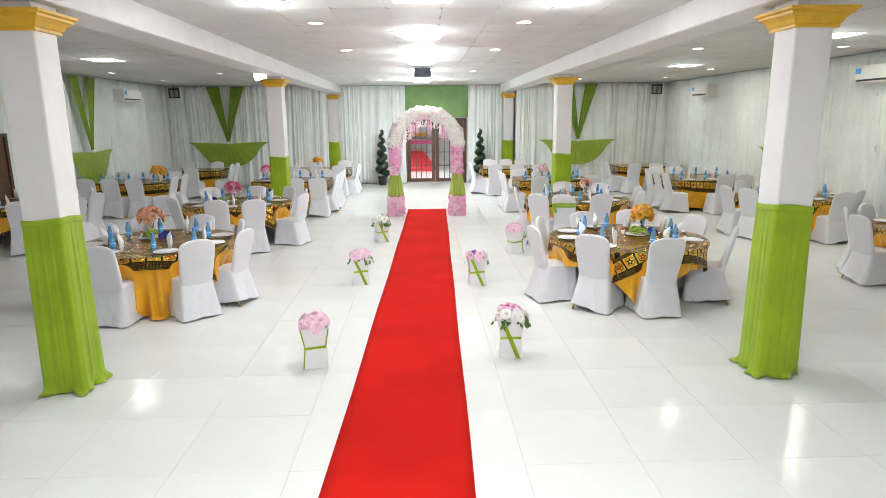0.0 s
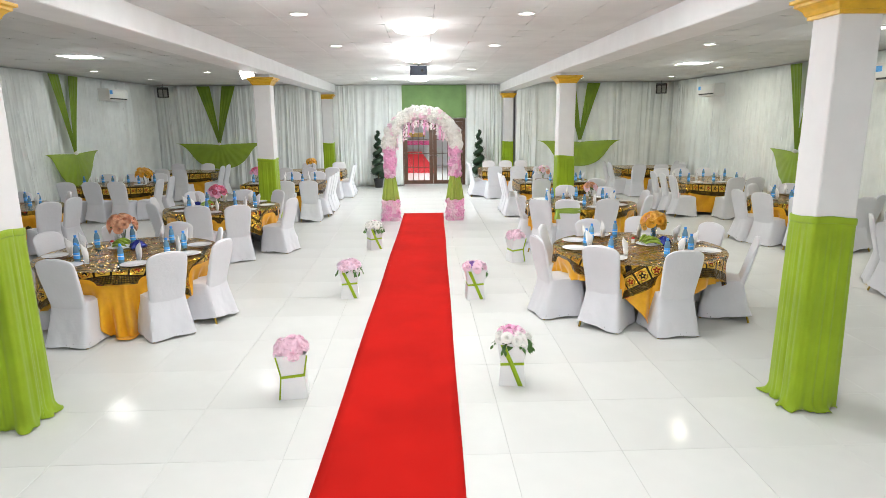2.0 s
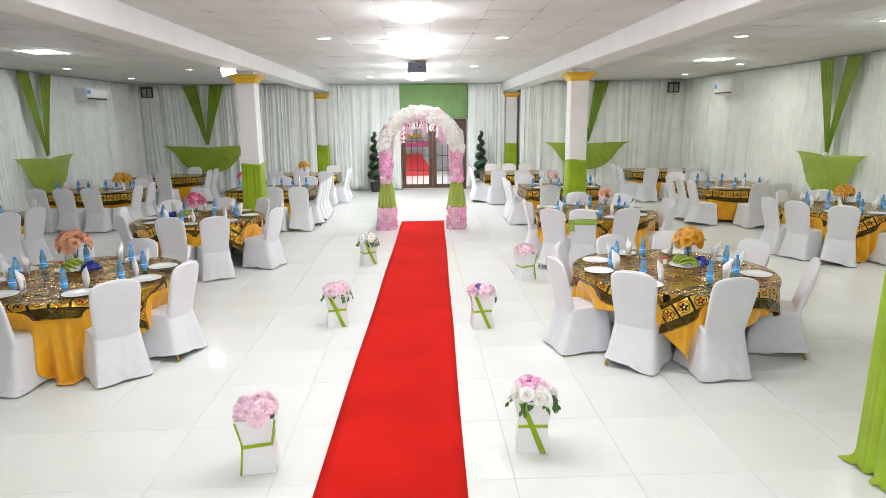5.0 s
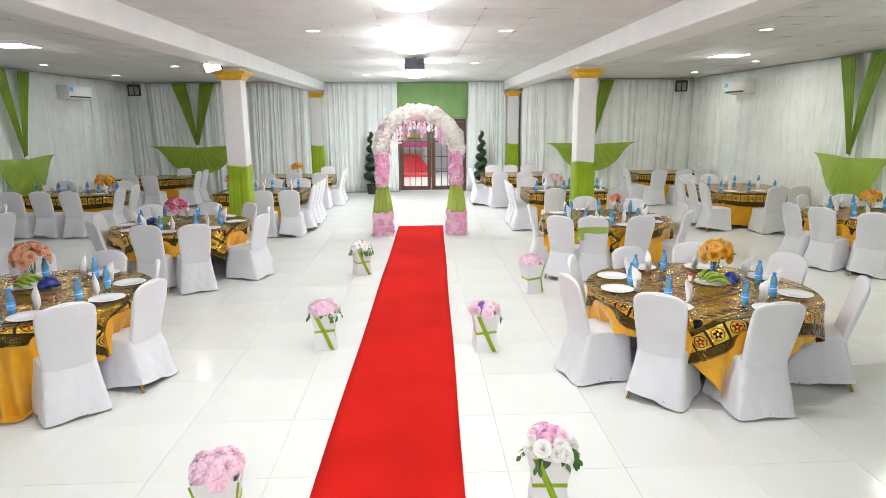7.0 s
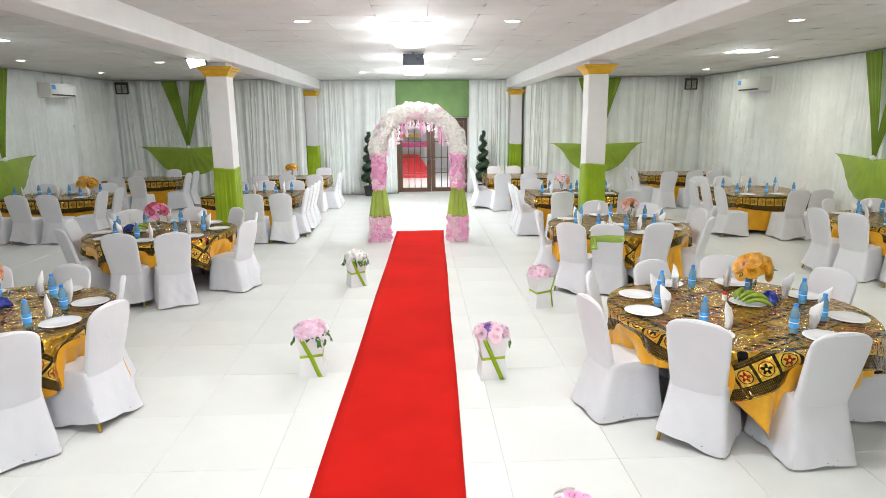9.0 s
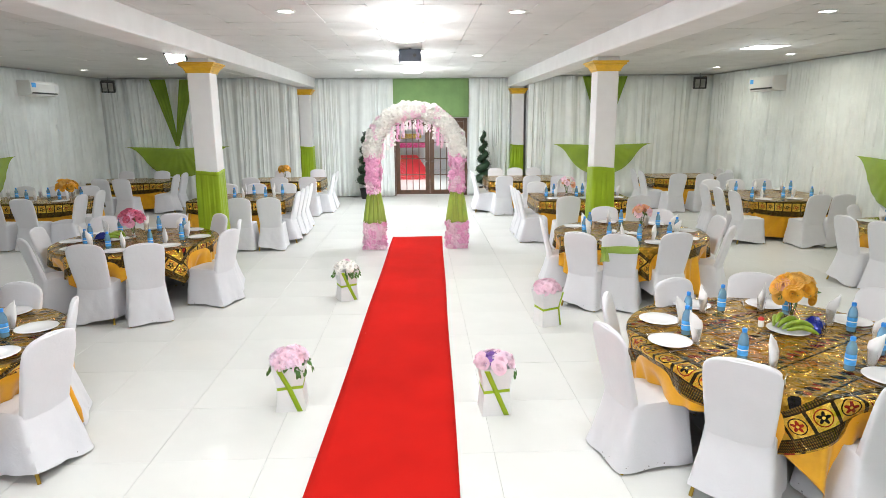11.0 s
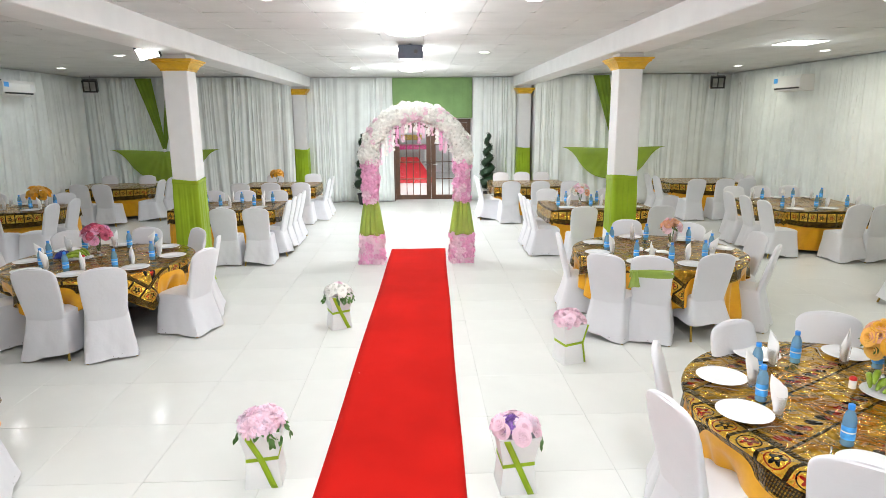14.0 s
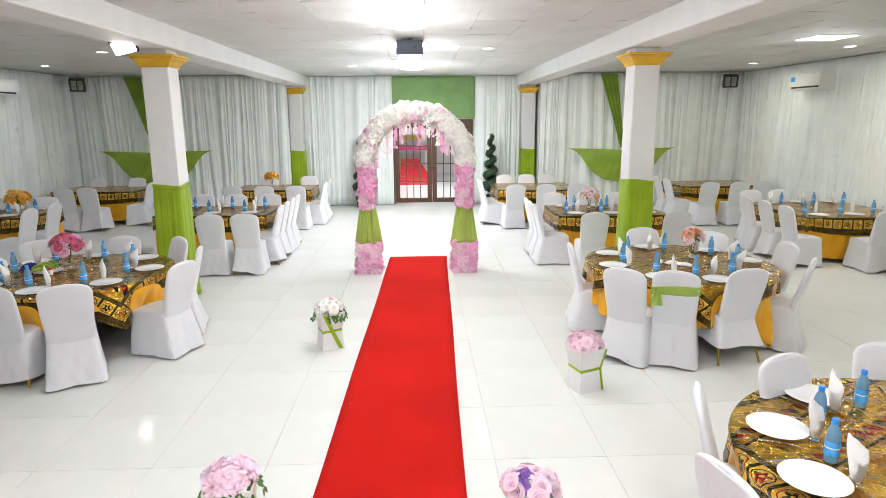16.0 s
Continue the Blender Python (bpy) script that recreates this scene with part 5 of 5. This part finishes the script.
def downlight(x, y, r=0.085, watts=9.0, lit=LIT, colour=(0.945, 0.985, 1.0)):
    t = thing("downlight", "round recessed ceiling downlight, lit", "ceiling light", "recessed downlights", pose(x, y, CEIL))
    part("trim", Mesh().lathe([(r, -0.004), (r + 0.002, -0.014), (r + 0.02, -0.01), (r + 0.024, -0.002), (r, 0.0)], 32, cap=False), WHITEPL, t)
    part("diffuser", Mesh().lathe([(r, -0.008), (r * 0.6, -0.012), (0.004, -0.013)], 32), lit, t, "lit white diffuser")
    ceiling_lamp(x, y, watts, r * 2, CEIL - 0.02, colour)


for x, y in ((-1.16, 9.33), (1.43, 9.33), (-1.15, 12.38), (1.43, 12.42), (1.45, 17.3), (-1.15, 20.65), (-7.45, 17.15), (-7.5, 20.3), (-5.0, 17.65), (7.5, 17.2), (7.6, 20.4), (5.0, 12.4), (7.47, 12.2), (5.05, 20.8)):
    downlight(x, y, watts=13 if x > 4 else 9, colour=(1.0, 0.995, 0.84) if x > 4 else (0.945, 0.985, 1.0))
for x, y in ((-1.42, 8.02), (1.66, 8.02)):
    downlight(x, y, 0.2, 16, HOT)
    bare_point_light(x, y, 14, 0.3, 0.1)


def round_lamp(x, y, watts=30, drop=0.45):
    t = thing("ceiling_lamp", "round white surface ceiling lamp, lit, with a warm rim", "ceiling light", "round ceiling lamps", pose(x, y, CEIL))
    part("rim", Mesh().lathe([(0.27, 0.0), (0.29, -0.01), (0.29, -0.05), (0.27, -0.055)], 48), LITWARM, t, "warm glowing rim")
    part("diffuser", Mesh().lathe([(0.268, -0.056), (0.25, -0.085), (0.15, -0.105), (0.01, -0.11)], 48), LIT, t, "lit opal diffuser")
    bare_point_light(x, y, watts, drop, 0.12)
    ceiling_lamp(x, y, 112 if y < 5 else watts * (1.15 if y > 20 else 0.22), 0.5, CEIL - 0.125)


# the ones at -0.8 and 3.2 are unseen, added to brighten the near floor
for y, watts in ((-0.8, 36), (3.2, 32), (10.2, 18), (14.26, 34), (20.4, 88)):
    round_lamp(0.15, y, watts, 1.0 if y > 20 else 0.45)


def panel_lamp(x, y, s, watts):
    t = thing("panel_light", "square flush LED ceiling panel, lit", "ceiling light", "square ceiling panels", pose(x, y, CEIL))
    part("frame", Mesh().box(-s, -s, -0.012, s, s, -0.002), WHITEPL, t)
    part("diffuser", Mesh().box(-s + 0.02, -s + 0.02, -0.016, s - 0.02, s - 0.02, -0.0125), LIT, t, "lit white diffuser")
    ceiling_lamp(x, y, watts, 2 * s - 0.05, CEIL - 0.03, (1.0, 0.995, 0.84) if x > 4 else (0.945, 0.985, 1.0), "SQUARE")


# the last two panels are invented, out of view, for more light in front
for x, y in ((-6.0, 13.85), (6.3, 16.0), (6.3, 10.7), (-6.0, 6.0), (6.3, 3.5)):
    panel_lamp(x, y, 0.3, 18 if x > 0 else 16)
    bare_point_light(x, y, 10 if x > 0 else 6, 0.4, 0.12)
panel_lamp(0.15, 7.7, 0.3, 10)
panel_lamp(0.15, 12.75, 0.3, 15)
panel_lamp(0.15, 16.75, 0.3, 25)
bare_point_light(0.15, 12.75, 40, 0.45, 0.15)
bare_point_light(0.15, 7.7, 18, 0.42, 0.15)
bare_point_light(0.15, 17.0, 48, 0.75, 0.15)


def hung_box(x, y):
    t = thing("projector", "dark blue-grey projector box hung under the ceiling", "projector", "", pose(x, y, 3.27))
    part("case", Mesh().box(-0.19, -0.15, 0.0, 0.19, 0.15, 0.2), BLUEGREY, t, bevel=0.01)
    part("pole", Mesh().tube([(0, 0, 0.2), (0, 0, 0.235)], 0.02), DARKPL, t)
    part("lens", Mesh().tube([(0.08, -0.15, 0.1), (0.08, -0.17, 0.1)], 0.03, 14), DARKPL, t)


hung_box(0.17, 16.1)


# ---- floor tiles, last ----
def tiles():
    rnd = random.Random(9)
    s, g = 0.8, 0.0010
    def one(w, d):
        b = 0.001
        return Mesh().loft([[(x * (w - o), y * (d - o), z) for x, y in ((-1, -1), (1, -1), (1, 1), (-1, 1))] for o, z in ((0, -0.006), (0, -b), (b, 0.0))])
    full = one(s / 2 - g, s / 2 - g).data("floor_tile", TILE, smooth=False)
    parent = bpy.data.objects["floor"]
    rest = Mesh()
    cells = []
    for i in range(-11, 11):
        for j in range(-4, 30):
            x, y = (i + 0.5) * s, (j + 0.5) * s + 0.3
            cells.append((x, y))
    near = sorted(cells, key=lambda c: abs(c[0]) + 0.35 * abs(c[1] - 10))
    for k, (x, y) in enumerate(near):
        m = pose(x, y, rnd.uniform(-0.0006, 0.0006), rnd.uniform(-0.02, 0.02), rnd.uniform(-0.02, 0.02), 0)
        if k < 300:
            part("floor_tile", full, None, parent, at=m)
        else:
            rest.add(one(s / 2 - g, s / 2 - g), m)
    tagged(part("floor_tiles", rest, TILE, parent, smooth=False), kind="stuff")


tiles()
